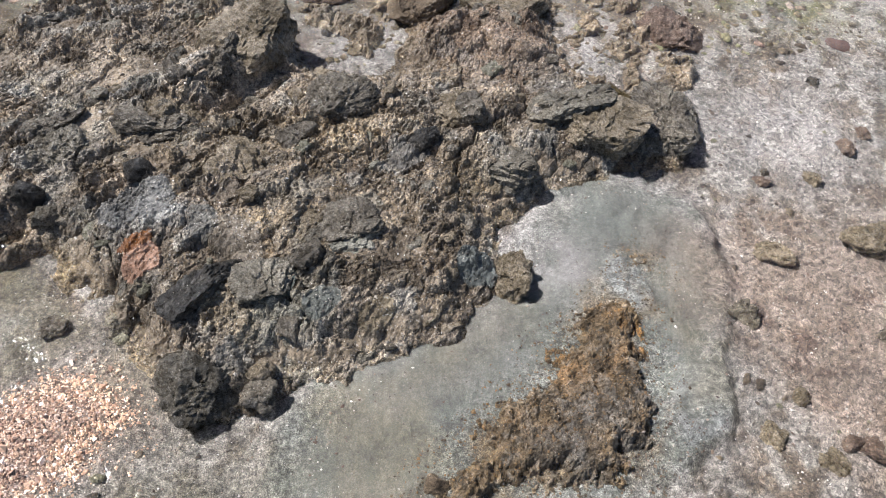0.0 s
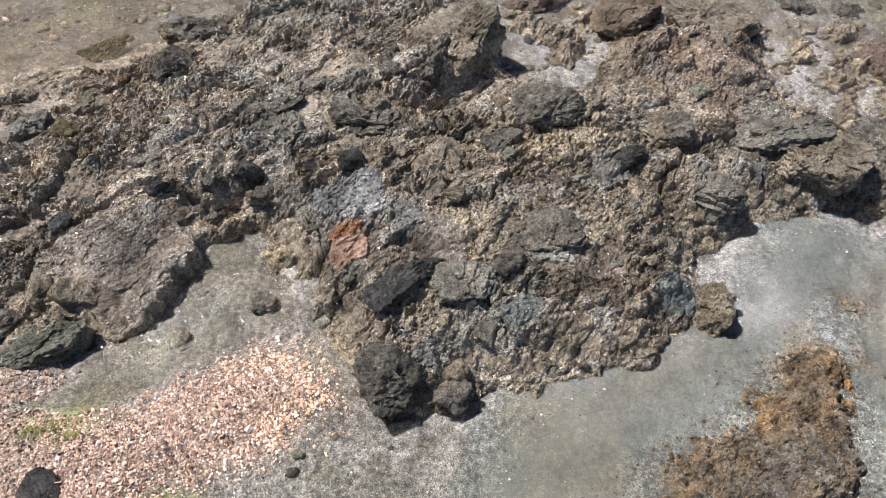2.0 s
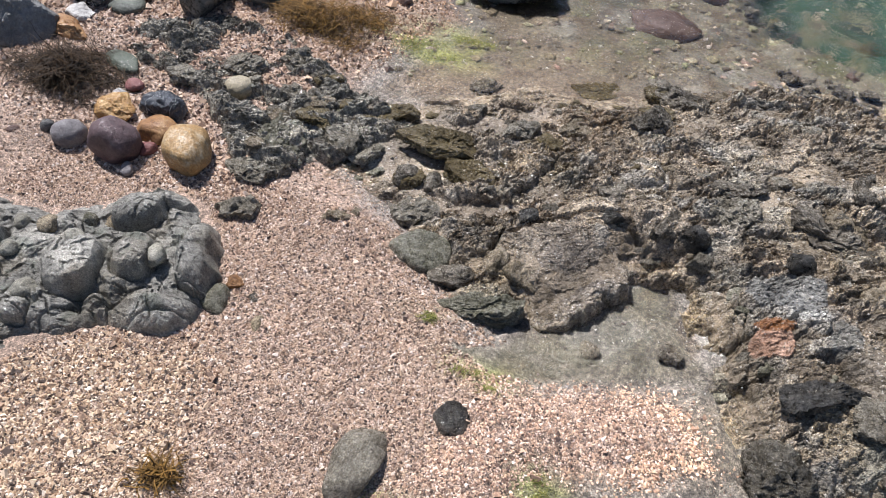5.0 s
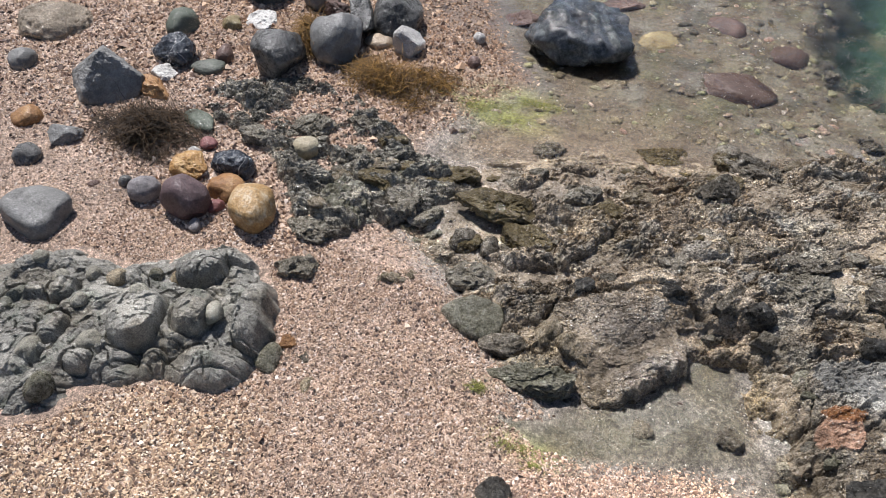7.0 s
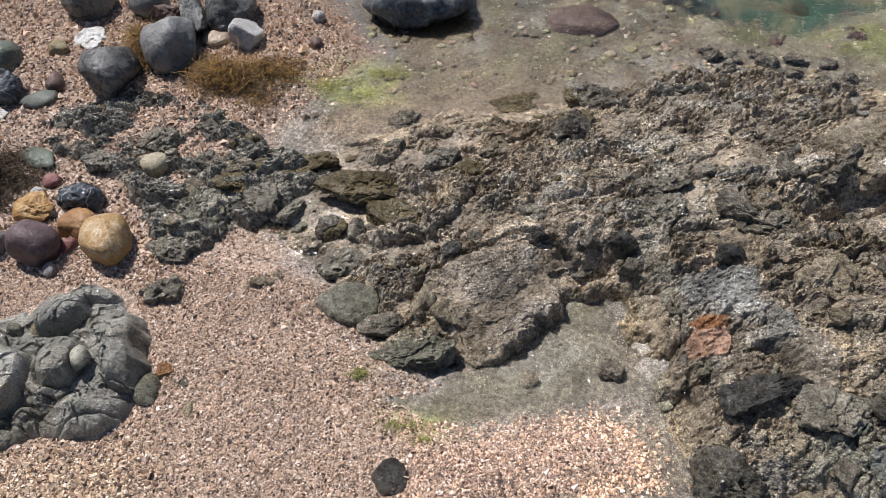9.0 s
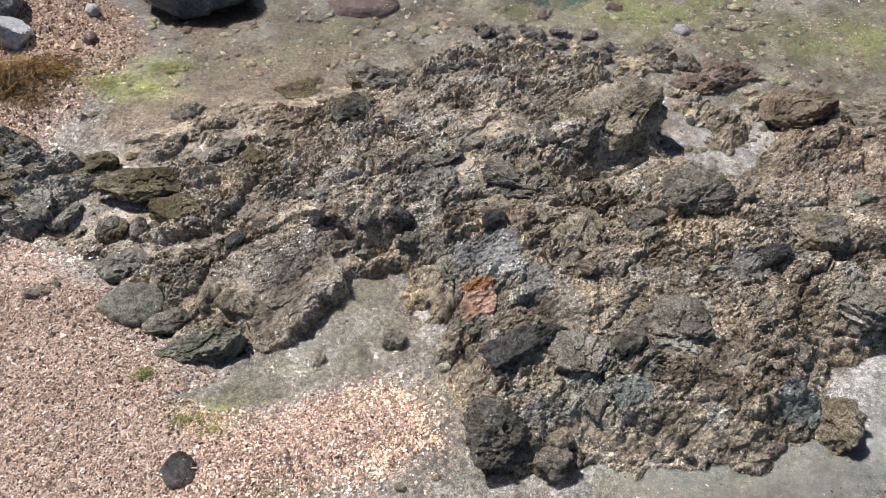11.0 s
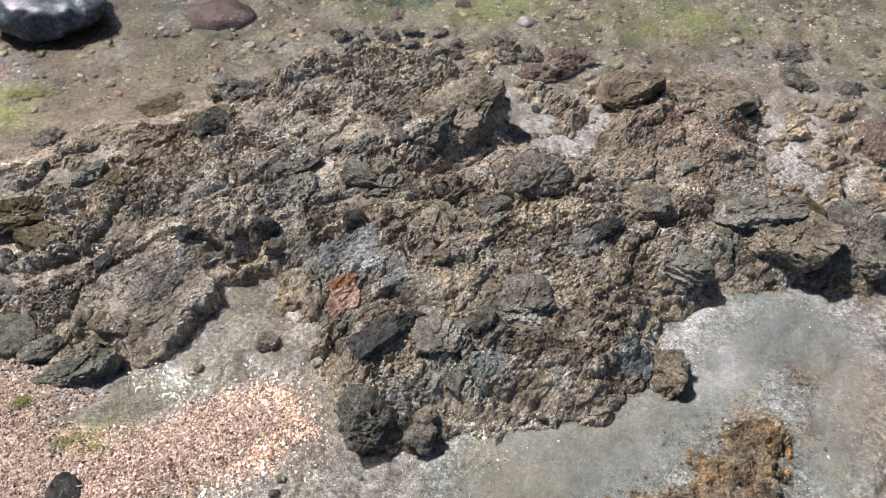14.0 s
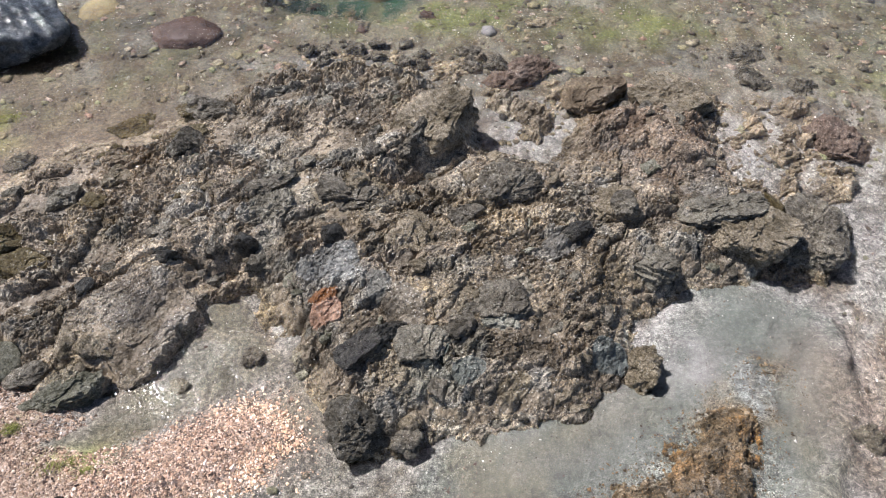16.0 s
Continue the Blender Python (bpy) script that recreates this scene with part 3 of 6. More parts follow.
def rock_material(name, dark, mid, light, rough=(0.45, 0.8), grain=1.0, specks=0.18, vein=0.0, relief=1.0, layer=None, crust=(0.40, 0.36, 0.30), grit=1.0, wet=0.0, fragments=0.0, gloss=0.21):
    m, nt, bsdf = nodes_of(name)
    vec = place_vector(nt, layer is None)
    big = noise_node(nt, vec, 7 * grain, 5, 0.62, 0.4)
    small = noise_node(nt, vec, 55 * grain, 7, 0.72)
    tiny = noise_node(nt, vec, 210 * grain, 4, 0.7)
    col = ramp_node(nt, math_node(nt, "ADD", math_node(nt, "MULTIPLY", big, 0.55), math_node(nt, "MULTIPLY", small, 0.45)), [(0.38, dark), (0.50, mid), (0.62, light)])
    if layer:
        at = nt.nodes.new("ShaderNodeAttribute")
        at.attribute_name = layer
        col = mix_node(nt, 1.0, col, at.outputs["Color"], "MULTIPLY")
    calm = at.outputs["Alpha"] if layer else 1.0
    frag = None
    if fragments:
        frag = add(nt, "ShaderNodeTexVoronoi", Scale=fragments, Randomness=1.0)
        warp = add(nt, "ShaderNodeTexNoise", Scale=45.0, Detail=3.0)
        nt.links.new(vec, warp.inputs["Vector"])
        shift = nt.nodes.new("ShaderNodeVectorMath")
        shift.operation = "MULTIPLY_ADD"
        nt.links.new(warp.outputs["Color"], shift.inputs[0])
        shift.inputs[1].default_value = (0.022, 0.022, 0.022)
        nt.links.new(vec, shift.inputs[2])
        nt.links.new(shift.outputs[0], frag.inputs["Vector"])
        tone = ramp_node(nt, frag.outputs["Color"], [(0.15, (0.50, 0.48, 0.47)), (0.40, (0.90, 0.88, 0.85)), (0.62, (1.1, 1.08, 1.02)), (0.85, (1.6, 1.54, 1.42))])
        col = mix_node(nt, math_node(nt, "MULTIPLY", calm, 0.85), col, mix_node(nt, 1.0, col, tone, "MULTIPLY"))
    col = mix_node(nt, math_node(nt, "MULTIPLY", calm, grit), col, ramp_node(nt, tiny, [(0.33, grey(0.35)), (0.48, grey(0.92)), (0.58, grey(1.2)), (0.68, grey(2.0))]), "MULTIPLY")
    if specks:
        col = mix_node(nt, math_node(nt, "MULTIPLY", speck_mask(nt, vec, 95 * grain, specks), ramp_sel(nt, big, 0.42, 0.6)), col, crust)
    if vein:
        wob = add(nt, "ShaderNodeTexNoise", Scale=9.0, Detail=3.0)
        nt.links.new(vec, wob.inputs["Vector"])
        sh = nt.nodes.new("ShaderNodeVectorMath")
        sh.operation = "MULTIPLY_ADD"
        nt.links.new(wob.outputs["Color"], sh.inputs[0])
        sh.inputs[1].default_value = (0.10, 0.10, 0.10)
        nt.links.new(vec, sh.inputs[2])
        vo = add(nt, "ShaderNodeTexVoronoi", Scale=9.0)
        vo.feature = "DISTANCE_TO_EDGE"
        nt.links.new(sh.outputs[0], vo.inputs["Vector"])
        line = math_node(nt, "LESS_THAN", vo.outputs["Distance"], vein)
        col = mix_node(nt, math_node(nt, "MULTIPLY", line, ramp_sel(nt, big, 0.40, 0.55)), col, (0.55, 0.53, 0.50))
    nt.links.new(col, bsdf.inputs["Base Color"])
    nt.links.new(ramp_node(nt, small, [(0.35, grey(rough[0])), (0.65, grey(rough[1]))]), bsdf.inputs["Roughness"])
    if wet:
        nt.links.new(math_node(nt, "MULTIPLY", ramp_sel(nt, math_node(nt, "ADD", math_node(nt, "MULTIPLY", small, 0.7), math_node(nt, "MULTIPLY", big, 0.3)), 0.43, 0.55), wet), bsdf.inputs["Coat Weight"])
        bsdf.inputs["Specular IOR Level"].default_value = 0.35 - 0.2 * wet
        bsdf.inputs["Coat IOR"].default_value = 1.58
        bsdf.inputs["Coat Roughness"].default_value = gloss
    parts = [(small, 0.012 * relief, 1.0), (tiny, 0.0045 * relief * grit, 1.0)]
    if frag is not None:
        parts.insert(1, (math_node(nt, "SUBTRACT", 1.0, frag.outputs["Distance"]), 0.009, math_node(nt, "MULTIPLY", calm, 0.9)))
    bump_chain(nt, bsdf, parts)
    return m


def ramp_sel(nt, fac, a, b):
    n = nt.nodes.new("ShaderNodeMapRange")
    n.inputs["From Min"].default_value, n.inputs["From Max"].default_value = a, b
    nt.links.new(fac, n.inputs["Value"])
    return n.outputs[0]


MAT = {}


def stone_kind(key, dark, mid, light, extra):
    lift = 1.3 if key in ("slate", "brownrock", "wetdark", "greendark", "palebrown", "olive", "greenlayer", "redrock", "tanrock", "greylayer", "black", "lumpgrey") else 1.0
    lift = {"greystone": 0.75, "quartz": 0.8, "cream": 0.72, "tan": 0.65, "ochre": 0.6, "lilac": 0.6, "darkgrey": 0.95, "greenstone": 0.6, "veined": 0.42, "purplerock": 0.42, "redbrown": 0.6, "black": 0.75, "wetdark": 1.55, "slate": 1.3, "brownrock": 1.5, "olive": 0.95, "greendark": 1.0, "sandstone": 1.2}.get(key, lift)
    warm = (1.05, 1.0, 0.88) if lift > 1.05 or key in ("black", "wetdark", "olive", "greendark") else (1.0, 1.0, 1.0)
    dark, mid, light = (tuple(min(0.8, lift * c * k) for c, k in zip(col, warm)) for col in (dark, mid, light))
    if lift < 1.1 and key not in ("black", "olive", "greendark"):
        extra = {"grit": 0.55, "relief": 0.7, "wet": 0.3, **extra}
    else:
        extra = {"wet": 1.0, "grit": 1.0, "relief": 1.3, "gloss": 0.10, **extra}
    MAT[key] = rock_material(key + "_stone", dark, mid, light, **extra)


stone_kind("sandstone", (0.14, 0.12, 0.10), (0.26, 0.22, 0.18), (0.36, 0.31, 0.26), {})
stone_kind("greystone", (0.125, 0.122, 0.115), (0.205, 0.20, 0.188), (0.31, 0.305, 0.295), {"specks": 0.0})
stone_kind("greenstone", (0.07, 0.08, 0.055), (0.13, 0.15, 0.11), (0.21, 0.23, 0.18), {})
stone_kind("darkgreen", (0.04, 0.045, 0.035), (0.08, 0.085, 0.07), (0.13, 0.14, 0.11), {"specks": 0.0})
stone_kind("blackvein", (0.012, 0.014, 0.018), (0.03, 0.034, 0.042), (0.07, 0.075, 0.085), {"specks": 0.0, "vein": 0.005, "rough": (0.12, 0.35)})
stone_kind("redbrown", (0.08, 0.045, 0.035), (0.16, 0.095, 0.075), (0.25, 0.16, 0.13), {"specks": 0.0})
stone_kind("ochre", (0.20, 0.14, 0.06), (0.33, 0.26, 0.13), (0.45, 0.38, 0.22), {"specks": 0.0})
stone_kind("quartz", (0.30, 0.28, 0.26), (0.50, 0.48, 0.45), (0.66, 0.64, 0.60), {"specks": 0.0})
stone_kind("rust", (0.11, 0.05, 0.02), (0.24, 0.12, 0.045), (0.36, 0.21, 0.09), {"specks": 0.0})
stone_kind("orange", (0.16, 0.075, 0.02), (0.32, 0.18, 0.06), (0.44, 0.29, 0.12), {"specks": 0.0, "rough": (0.3, 0.6)})
stone_kind("darkgrey", (0.036, 0.035, 0.033), (0.078, 0.075, 0.070), (0.14, 0.137, 0.13), {"specks": 0.0, "rough": (0.2, 0.42)})
stone_kind("tanstone", (0.18, 0.13, 0.09), (0.30, 0.23, 0.16), (0.40, 0.32, 0.24), {"specks": 0.0})
stone_kind("purple", (0.045, 0.028, 0.03), (0.095, 0.06, 0.062), (0.15, 0.11, 0.11), {"specks": 0.0, "rough": (0.4, 0.7)})
stone_kind("tan", (0.26, 0.12, 0.035), (0.46, 0.29, 0.12), (0.66, 0.56, 0.40), {"specks": 0.0, "grain": 0.7})
stone_kind("lilac", (0.18, 0.16, 0.16), (0.30, 0.275, 0.275), (0.40, 0.37, 0.37), {})
stone_kind("redstone", (0.07, 0.025, 0.025), (0.16, 0.06, 0.055), (0.25, 0.12, 0.11), {"specks": 0.0})
stone_kind("cream", (0.28, 0.23, 0.14), (0.42, 0.36, 0.24), (0.52, 0.46, 0.34), {})
stone_kind("veined", (0.035, 0.038, 0.042), (0.09, 0.095, 0.10), (0.20, 0.205, 0.21), {"vein": 0.0, "rough": (0.06, 0.25), "specks": 0.0, "relief": 0.45, "wet": 1.0, "gloss": 0.10})
stone_kind("purplerock", (0.06, 0.034, 0.024), (0.14, 0.075, 0.052), (0.20, 0.125, 0.09), {})
stone_kind("slate", (0.058, 0.053, 0.046), (0.126, 0.116, 0.098), (0.225, 0.21, 0.18), {"rough": (0.10, 0.48)})
stone_kind("lumpgrey", (0.10, 0.097, 0.087), (0.19, 0.186, 0.167), (0.30, 0.295, 0.265), {"rough": (0.3, 0.65), "grit": 0.7, "relief": 0.9})
stone_kind("brownrock", (0.05, 0.042, 0.03), (0.125, 0.105, 0.078), (0.24, 0.205, 0.16), {"rough": (0.10, 0.48)})
stone_kind("wetdark", (0.025, 0.023, 0.02), (0.07, 0.062, 0.052), (0.15, 0.135, 0.112), {"rough": (0.10, 0.48)})
stone_kind("black", (0.013, 0.012, 0.011), (0.038, 0.035, 0.031), (0.13, 0.12, 0.105), {"specks": 0.12, "rough": (0.2, 0.55), "relief": 1.5, "gloss": 0.08})
stone_kind("redrock", (0.05, 0.035, 0.028), (0.11, 0.08, 0.066), (0.20, 0.155, 0.13), {})
stone_kind("tanrock", (0.055, 0.042, 0.03), (0.12, 0.092, 0.064), (0.20, 0.16, 0.115), {})
stone_kind("greylayer", (0.09, 0.09, 0.08), (0.18, 0.18, 0.16), (0.30, 0.295, 0.265), {})
stone_kind("greendark", (0.032, 0.029, 0.024), (0.078, 0.071, 0.059), (0.165, 0.152, 0.13), {"rough": (0.10, 0.48)})
stone_kind("palebrown", (0.11, 0.09, 0.062), (0.21, 0.175, 0.125), (0.32, 0.275, 0.21), {})
stone_kind("greenlayer", (0.053, 0.053, 0.041), (0.116, 0.113, 0.090), (0.205, 0.20, 0.168), {"rough": (0.10, 0.48)})
stone_kind("olive", (0.045, 0.034, 0.014), (0.10, 0.078, 0.036), (0.18, 0.145, 0.08), {"rough": (0.3, 0.6)})


def crust_material():
    m = rock_material("outcrop_crust", (0.34, 0.33, 0.32), (0.82, 0.80, 0.78), (1.55, 1.50, 1.42), rough=(0.09, 0.55), specks=0.22, layer="hue", relief=0.75, wet=1.0, grit=1.0, crust=(0.46, 0.42, 0.36), fragments=150.0, gloss=0.11)
    return m


def ground_material():
    m, nt, bsdf = nodes_of("shore_bed")
    vec = place_vector(nt, False)
    at = nt.nodes.new("ShaderNodeAttribute")
    at.attribute_name = "hue"
    big = noise_node(nt, vec, 5, 6, 0.65, 0.3)
    small = noise_node(nt, vec, 70, 6, 0.7)
    tiny = noise_node(nt, vec, 330, 3, 0.6)
    col = mix_node(nt, 1.0, at.outputs["Color"], ramp_node(nt, big, [(0.3, grey(0.7)), (0.5, grey(1.0)), (0.72, grey(1.3))]), "MULTIPLY")
    grain = at.outputs["Alpha"]
    rough_col = mix_node(nt, 1.0, col, ramp_node(nt, small, [(0.36, grey(0.4)), (0.5, grey(1.0)), (0.64, grey(1.8))]), "MULTIPLY")
    rough_col = mix_node(nt, 1.0, rough_col, ramp_node(nt, tiny, [(0.34, grey(0.4)), (0.5, grey(1.0)), (0.66, grey(1.9))]), "MULTIPLY")
    col = mix_node(nt, grain, col, rough_col)
    spots = math_node(nt, "MULTIPLY", speck_mask(nt, vec, 70, 0.16), ramp_sel(nt, big, 0.46, 0.62))
    col = mix_node(nt, math_node(nt, "MULTIPLY", spots, grain), col, (0.52, 0.49, 0.44))
    dots = math_node(nt, "MULTIPLY", speck_mask(nt, vec, 38, 0.10), ramp_sel(nt, small, 0.42, 0.6))
    col = mix_node(nt, dots, col, (0.07, 0.055, 0.04))
    nt.links.new(col, bsdf.inputs["Base Color"])
    bsdf.inputs["Roughness"].default_value = 0.8
    bump_chain(nt, bsdf, [(small, 0.018, 0.9), (tiny, 0.005, 0.9)])
    return m


def gravel_material():
    m, nt, bsdf = nodes_of("shell_gravel")
    geo = nt.nodes.new("ShaderNodeNewGeometry")
    vec = place_vector(nt, False)
    at = nt.nodes.new("ShaderNodeAttribute")
    at.attribute_name = "hue"
    col = ramp_node(nt, geo.outputs["Random Per Island"], [
        (0.0, (0.042, 0.034, 0.030)), (0.13, (0.16, 0.115, 0.09)), (0.30, (0.33, 0.235, 0.165)), (0.52, (0.47, 0.355, 0.245)), (0.72, (0.58, 0.46, 0.33)), (0.86, (0.66, 0.56, 0.44)), (1.0, (0.80, 0.74, 0.66))])
    col = mix_node(nt, 1.0, col, at.outputs["Color"], "MULTIPLY")
    col = mix_node(nt, 1.0, col, ramp_node(nt, noise_node(nt, vec, 180, 4), [(0.3, grey(0.75)), (0.7, grey(1.2))]), "MULTIPLY")
    nt.links.new(col, bsdf.inputs["Base Color"])
    bsdf.inputs["Roughness"].default_value = 0.6
    return m


def water_material():
    m, nt, bsdf = nodes_of("clear_sea_water")
    nt.nodes.remove(bsdf)
    out = nt.nodes["Material Output"]
    vec = place_vector(nt, False)
    wave = noise_node(nt, vec, 9, 4, 0.55, 0.6)
    ripple = noise_node(nt, vec, 46, 3, 0.5, 0.4)
    b1 = add(nt, "ShaderNodeBump", Strength=0.5, Distance=0.026)
    b2 = add(nt, "ShaderNodeBump", Strength=0.4, Distance=0.004)
    nt.links.new(wave, b1.inputs["Height"])
    nt.links.new(ripple, b2.inputs["Height"])
    nt.links.new(b1.outputs[0], b2.inputs["Normal"])
    clear = add(nt, "ShaderNodeBsdfRefraction", Color=(0.96, 0.965, 0.955, 1), Roughness=0.0, IOR=1.33)
    nt.links.new(b2.outputs[0], clear.inputs["Normal"])
    gloss = add(nt, "ShaderNodeBsdfGlossy", Roughness=0.06)
    fres = add(nt, "ShaderNodeFresnel", IOR=1.33)
    nt.links.new(b2.outputs[0], fres.inputs["Normal"])
    nt.links.new(b2.outputs[0], gloss.inputs["Normal"])
    mx = nt.nodes.new("ShaderNodeMixShader")
    nt.links.new(fres.outputs[0], mx.inputs[0])
    nt.links.new(clear.outputs[0], mx.inputs[1])
    nt.links.new(gloss.outputs[0], mx.inputs[2])
    nt.links.new(mx.outputs[0], out.inputs["Surface"])
    return m


def weed_material(name, dark, light, rough=0.65):
    m, nt, bsdf = nodes_of(name)
    geo = nt.nodes.new("ShaderNodeNewGeometry")
    nt.links.new(ramp_node(nt, geo.outputs["Random Per Island"], [(0.0, dark), (0.6, tuple((a + b) / 2 for a, b in zip(dark, light))), (1.0, light)]), bsdf.inputs["Base Color"])
    bsdf.inputs["Roughness"].default_value = rough
    bsdf.inputs["Specular IOR Level"].default_value = 0.12
    return m


# ---- ground, water, outcrop ----


def far_steps(start, count, first, grow):
    steps = first * grow ** np.arange(count)
    return start + np.cumsum(steps)


def shade(rgb, mask, other):
    return rgb * (1 - mask[:, None]) + np.array(other)[None, :] * mask[:, None]


def build_ground():
    xs = np.concatenate([-far_steps(8.0, 26, 0.1, 1.3)[::-1], np.arange(-8.0, -3.4, 0.05), np.arange(-3.4, 3.0, 0.016), np.arange(3.0, 8.0, 0.05), far_steps(8.0, 26, 0.1, 1.3)])
    ys = np.concatenate([-far_steps(6.0, 26, 0.1, 1.3)[::-1], np.arange(-6.0, 0.5, 0.05), np.arange(0.5, 4.5, 0.016), np.arange(4.5, 9.0, 0.05), far_steps(9.0, 26, 0.1, 1.3)])
    gx, gy = (a.ravel() for a in np.meshgrid(xs, ys))
    gz = ground_height(gx, gy)
    me = mesh_of("ground", np.column_stack([gx, gy, gz]), grid_faces(len(xs), len(ys)))
    p = flat(gx, gy)
    wob = 0.05 * fbm(p * 8, 4, 60)
    n1 = fbm(p * 3, 4, 61)
    n2 = fbm(p * 11, 4, 62)
    rgb = np.tile(np.array([0.315, 0.28, 0.245]), (len(gx), 1))
    shore = inside(gx, gy, SHORE) + wob
    rgb = shade(rgb, ramp(-0.03, 0.10, shore), (0.34, 0.245, 0.185))
    wet = ramp(0.0, -0.1, shore)
    n3, n4 = fbm(p * 6 + 3, 4, 67), fbm(p * 24, 4, 68)
    even = ramp(9.0, 6.0, np.hypot(gx, gy - 1.5))
    n1, n2, n3, n4 = n1 * even, n2 * even, n3 * even, n4 * even
    rgb = shade(rgb, ramp(0.05, 0.3, n3) * wet * 0.75, (0.42, 0.385, 0.345))
    rgb = shade(rgb, ramp(0.08, 0.3, n2) * wet * 0.85, (0.20, 0.15, 0.105))
    rgb = shade(rgb, ramp(0.12, 0.3, n4) * wet * 0.8, (0.13, 0.10, 0.07))
    rgb = shade(rgb, ramp(-0.12, -0.35, n4) * wet * 0.65, (0.46, 0.43, 0.39))
    rgb = shade(rgb, ramp(-0.04, 0.03, inside(gx, gy, SILT) + wob * 0.6) * 0.9, (0.225, 0.195, 0.145))
    rgb = shade(rgb, ramp(-0.2, -0.5, gx) * ramp(2.1, 1.8, gy) * wet * 0.8, (0.22, 0.18, 0.14))
    rgb = shade(rgb, ramp(-0.1, -0.5, gx + 0.2 * n1) * ramp(2.3, 2.6, gy) * wet * 0.88, (0.215, 0.155, 0.10))
    silt = ramp(-0.02, 0.03, inside(gx, gy, SILT) + wob * 0.6)
    rgb = shade(rgb, silt * ramp(-0.05, 0.25, n3) * 0.7, (0.21, 0.165, 0.085))
    rgb = shade(rgb, silt * ramp(-0.02, 0.25, n4) * 0.75, (0.14, 0.125, 0.085))
    rgb = shade(rgb, silt * ramp(-0.05, -0.35, n2) * 0.6, (0.31, 0.29, 0.25))
    rgb = shade(rgb, np.clip(1.3 * blob(gx, gy, 0.05, 1.24, 0.45, 0.20) * (1 + n2), 0, 1) * wet * 0.8, (0.225, 0.21, 0.155))
    rgb = shade(rgb, np.clip(1.3 * blob(gx, gy, 0.16, 1.62, 0.12, 0.16), 0, 1) * 0.8, (0.24, 0.20, 0.15))
    slab = ramp(-0.03, 0.03, inside(gx, gy, SLAB) + wob * 0.4)
    rgb = shade(rgb, slab * 0.9, (0.265, 0.27, 0.24))
    rgb = shade(rgb, slab * ramp(0.0, 0.4, n1) * 0.42, (0.33, 0.27, 0.16))
    rgb = shade(rgb, slab * ramp(0.0, 0.4, n2) * 0.5, (0.31, 0.29, 0.25))
    rgb = shade(rgb, slab * ramp(0.1, 0.4, n4) * 0.45, (0.19, 0.195, 0.16))
    rgb = shade(rgb, slab * ramp(-0.1, -0.4, n3) * 0.5, (0.20, 0.215, 0.19))
    rgb *= (1 - 0.14 * slab)[:, None]
    rim = np.exp(-(inside(gx, gy, SLAB) / 0.07) ** 2) * ramp(-0.2, 0.3, n2)
    rgb = shade(rgb, rim * 0.6, (0.46, 0.43, 0.41))
    rust = ramp(-0.06, 0.03, inside(gx, gy, RUSTY) + wob * 0.9)
    rgb = shade(rgb, rust * ramp(-0.3, 0.2, n2) * 0.8, (0.24, 0.17, 0.09))
    pool = ramp(1.62, 1.90, gx + 0.25 * (gy - 1.2) + wob) * ramp(1.95, 1.5, gy)
    plain = slab * ramp(0.0, 0.16, inside(gx, gy, SLAB) + wob) * ramp(-0.02, 0.10, -inside(gx, gy, RUSTY) + wob)
    rgb = shade(rgb, pool * 0.8, (0.33, 0.25, 0.195))
    rgb = shade(rgb, pool * ramp(0.15, 0.5, n2) * 0.7, (0.12, 0.075, 0.055))
    far = ramp(2.75, 3.3, gy + 0.2 * n1) * ramp(0.05, -0.25, shore)
    rgb = shade(rgb, far * 0.75, (0.37, 0.295, 0.18))
    rgb = shade(rgb, far * ramp(0.1, 0.4, n3) * 0.55, (0.25, 0.25, 0.10))
    rgb = shade(rgb, far * ramp(-0.1, -0.4, n3) * 0.6, (0.44, 0.41, 0.36))
    rgb = shade(rgb, far * ramp(0.05, 0.4, n2) * 0.7, (0.12, 0.11, 0.055))
    rgb = shade(rgb, far * ramp(0.0, 0.3, n4) * 0.7, (0.22, 0.15, 0.09))
    rgb = shade(rgb, far * ramp(-0.1, -0.35, n2) * 0.6, (0.42, 0.36, 0.26))
    for cx, cy, rx, ry in SHOAL:
        rgb = shade(rgb, np.clip(blob(gx, gy, cx, cy, rx * 1.2, ry * 1.2) * (1.0 + 1.9 * n2), 0, 1) * 0.75, (0.32, 0.34, 0.09))
    for cx, cy, rx, ry in ((0.95, 2.78, 0.14, 0.10), (1.15, 2.55, 0.16, 0.06), (1.76, 2.62, 0.05, 0.22), (1.9, 2.2, 0.15, 0.10), (0.15, 3.2, 0.4, 0.05), (1.3, 1.72, 0.10, 0.10), (2.3, 2.1, 0.25, 0.2)):
        rgb = shade(rgb, np.clip(blob(gx, gy, cx, cy, rx, ry) * (1.0 + 1.3 * n4), 0, 1) * 0.7, (0.50, 0.47, 0.45))
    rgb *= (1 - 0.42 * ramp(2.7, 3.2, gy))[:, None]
    rgb = shade(rgb, ramp(-0.13, -0.30, gz), (0.012, 0.060, 0.024))
    rgb = shade(rgb, ramp(0.0, 0.3, fbm(p * 5, 4, 66)) * ramp(-0.1, -0.25, gz) * 0.85, (0.008, 0.022, 0.010))
    rgb = shade(rgb, ramp(0.12, 0.35, fbm(p * 9, 4, 65)) * ramp(-0.1, -0.25, gz) * 0.7, (0.15, 0.13, 0.06))
    rgb *= (1 - 0.33 * ramp(0.012, -0.012, gz))[:, None]
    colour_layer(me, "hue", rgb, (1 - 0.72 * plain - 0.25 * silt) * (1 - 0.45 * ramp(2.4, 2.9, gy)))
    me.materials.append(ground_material())
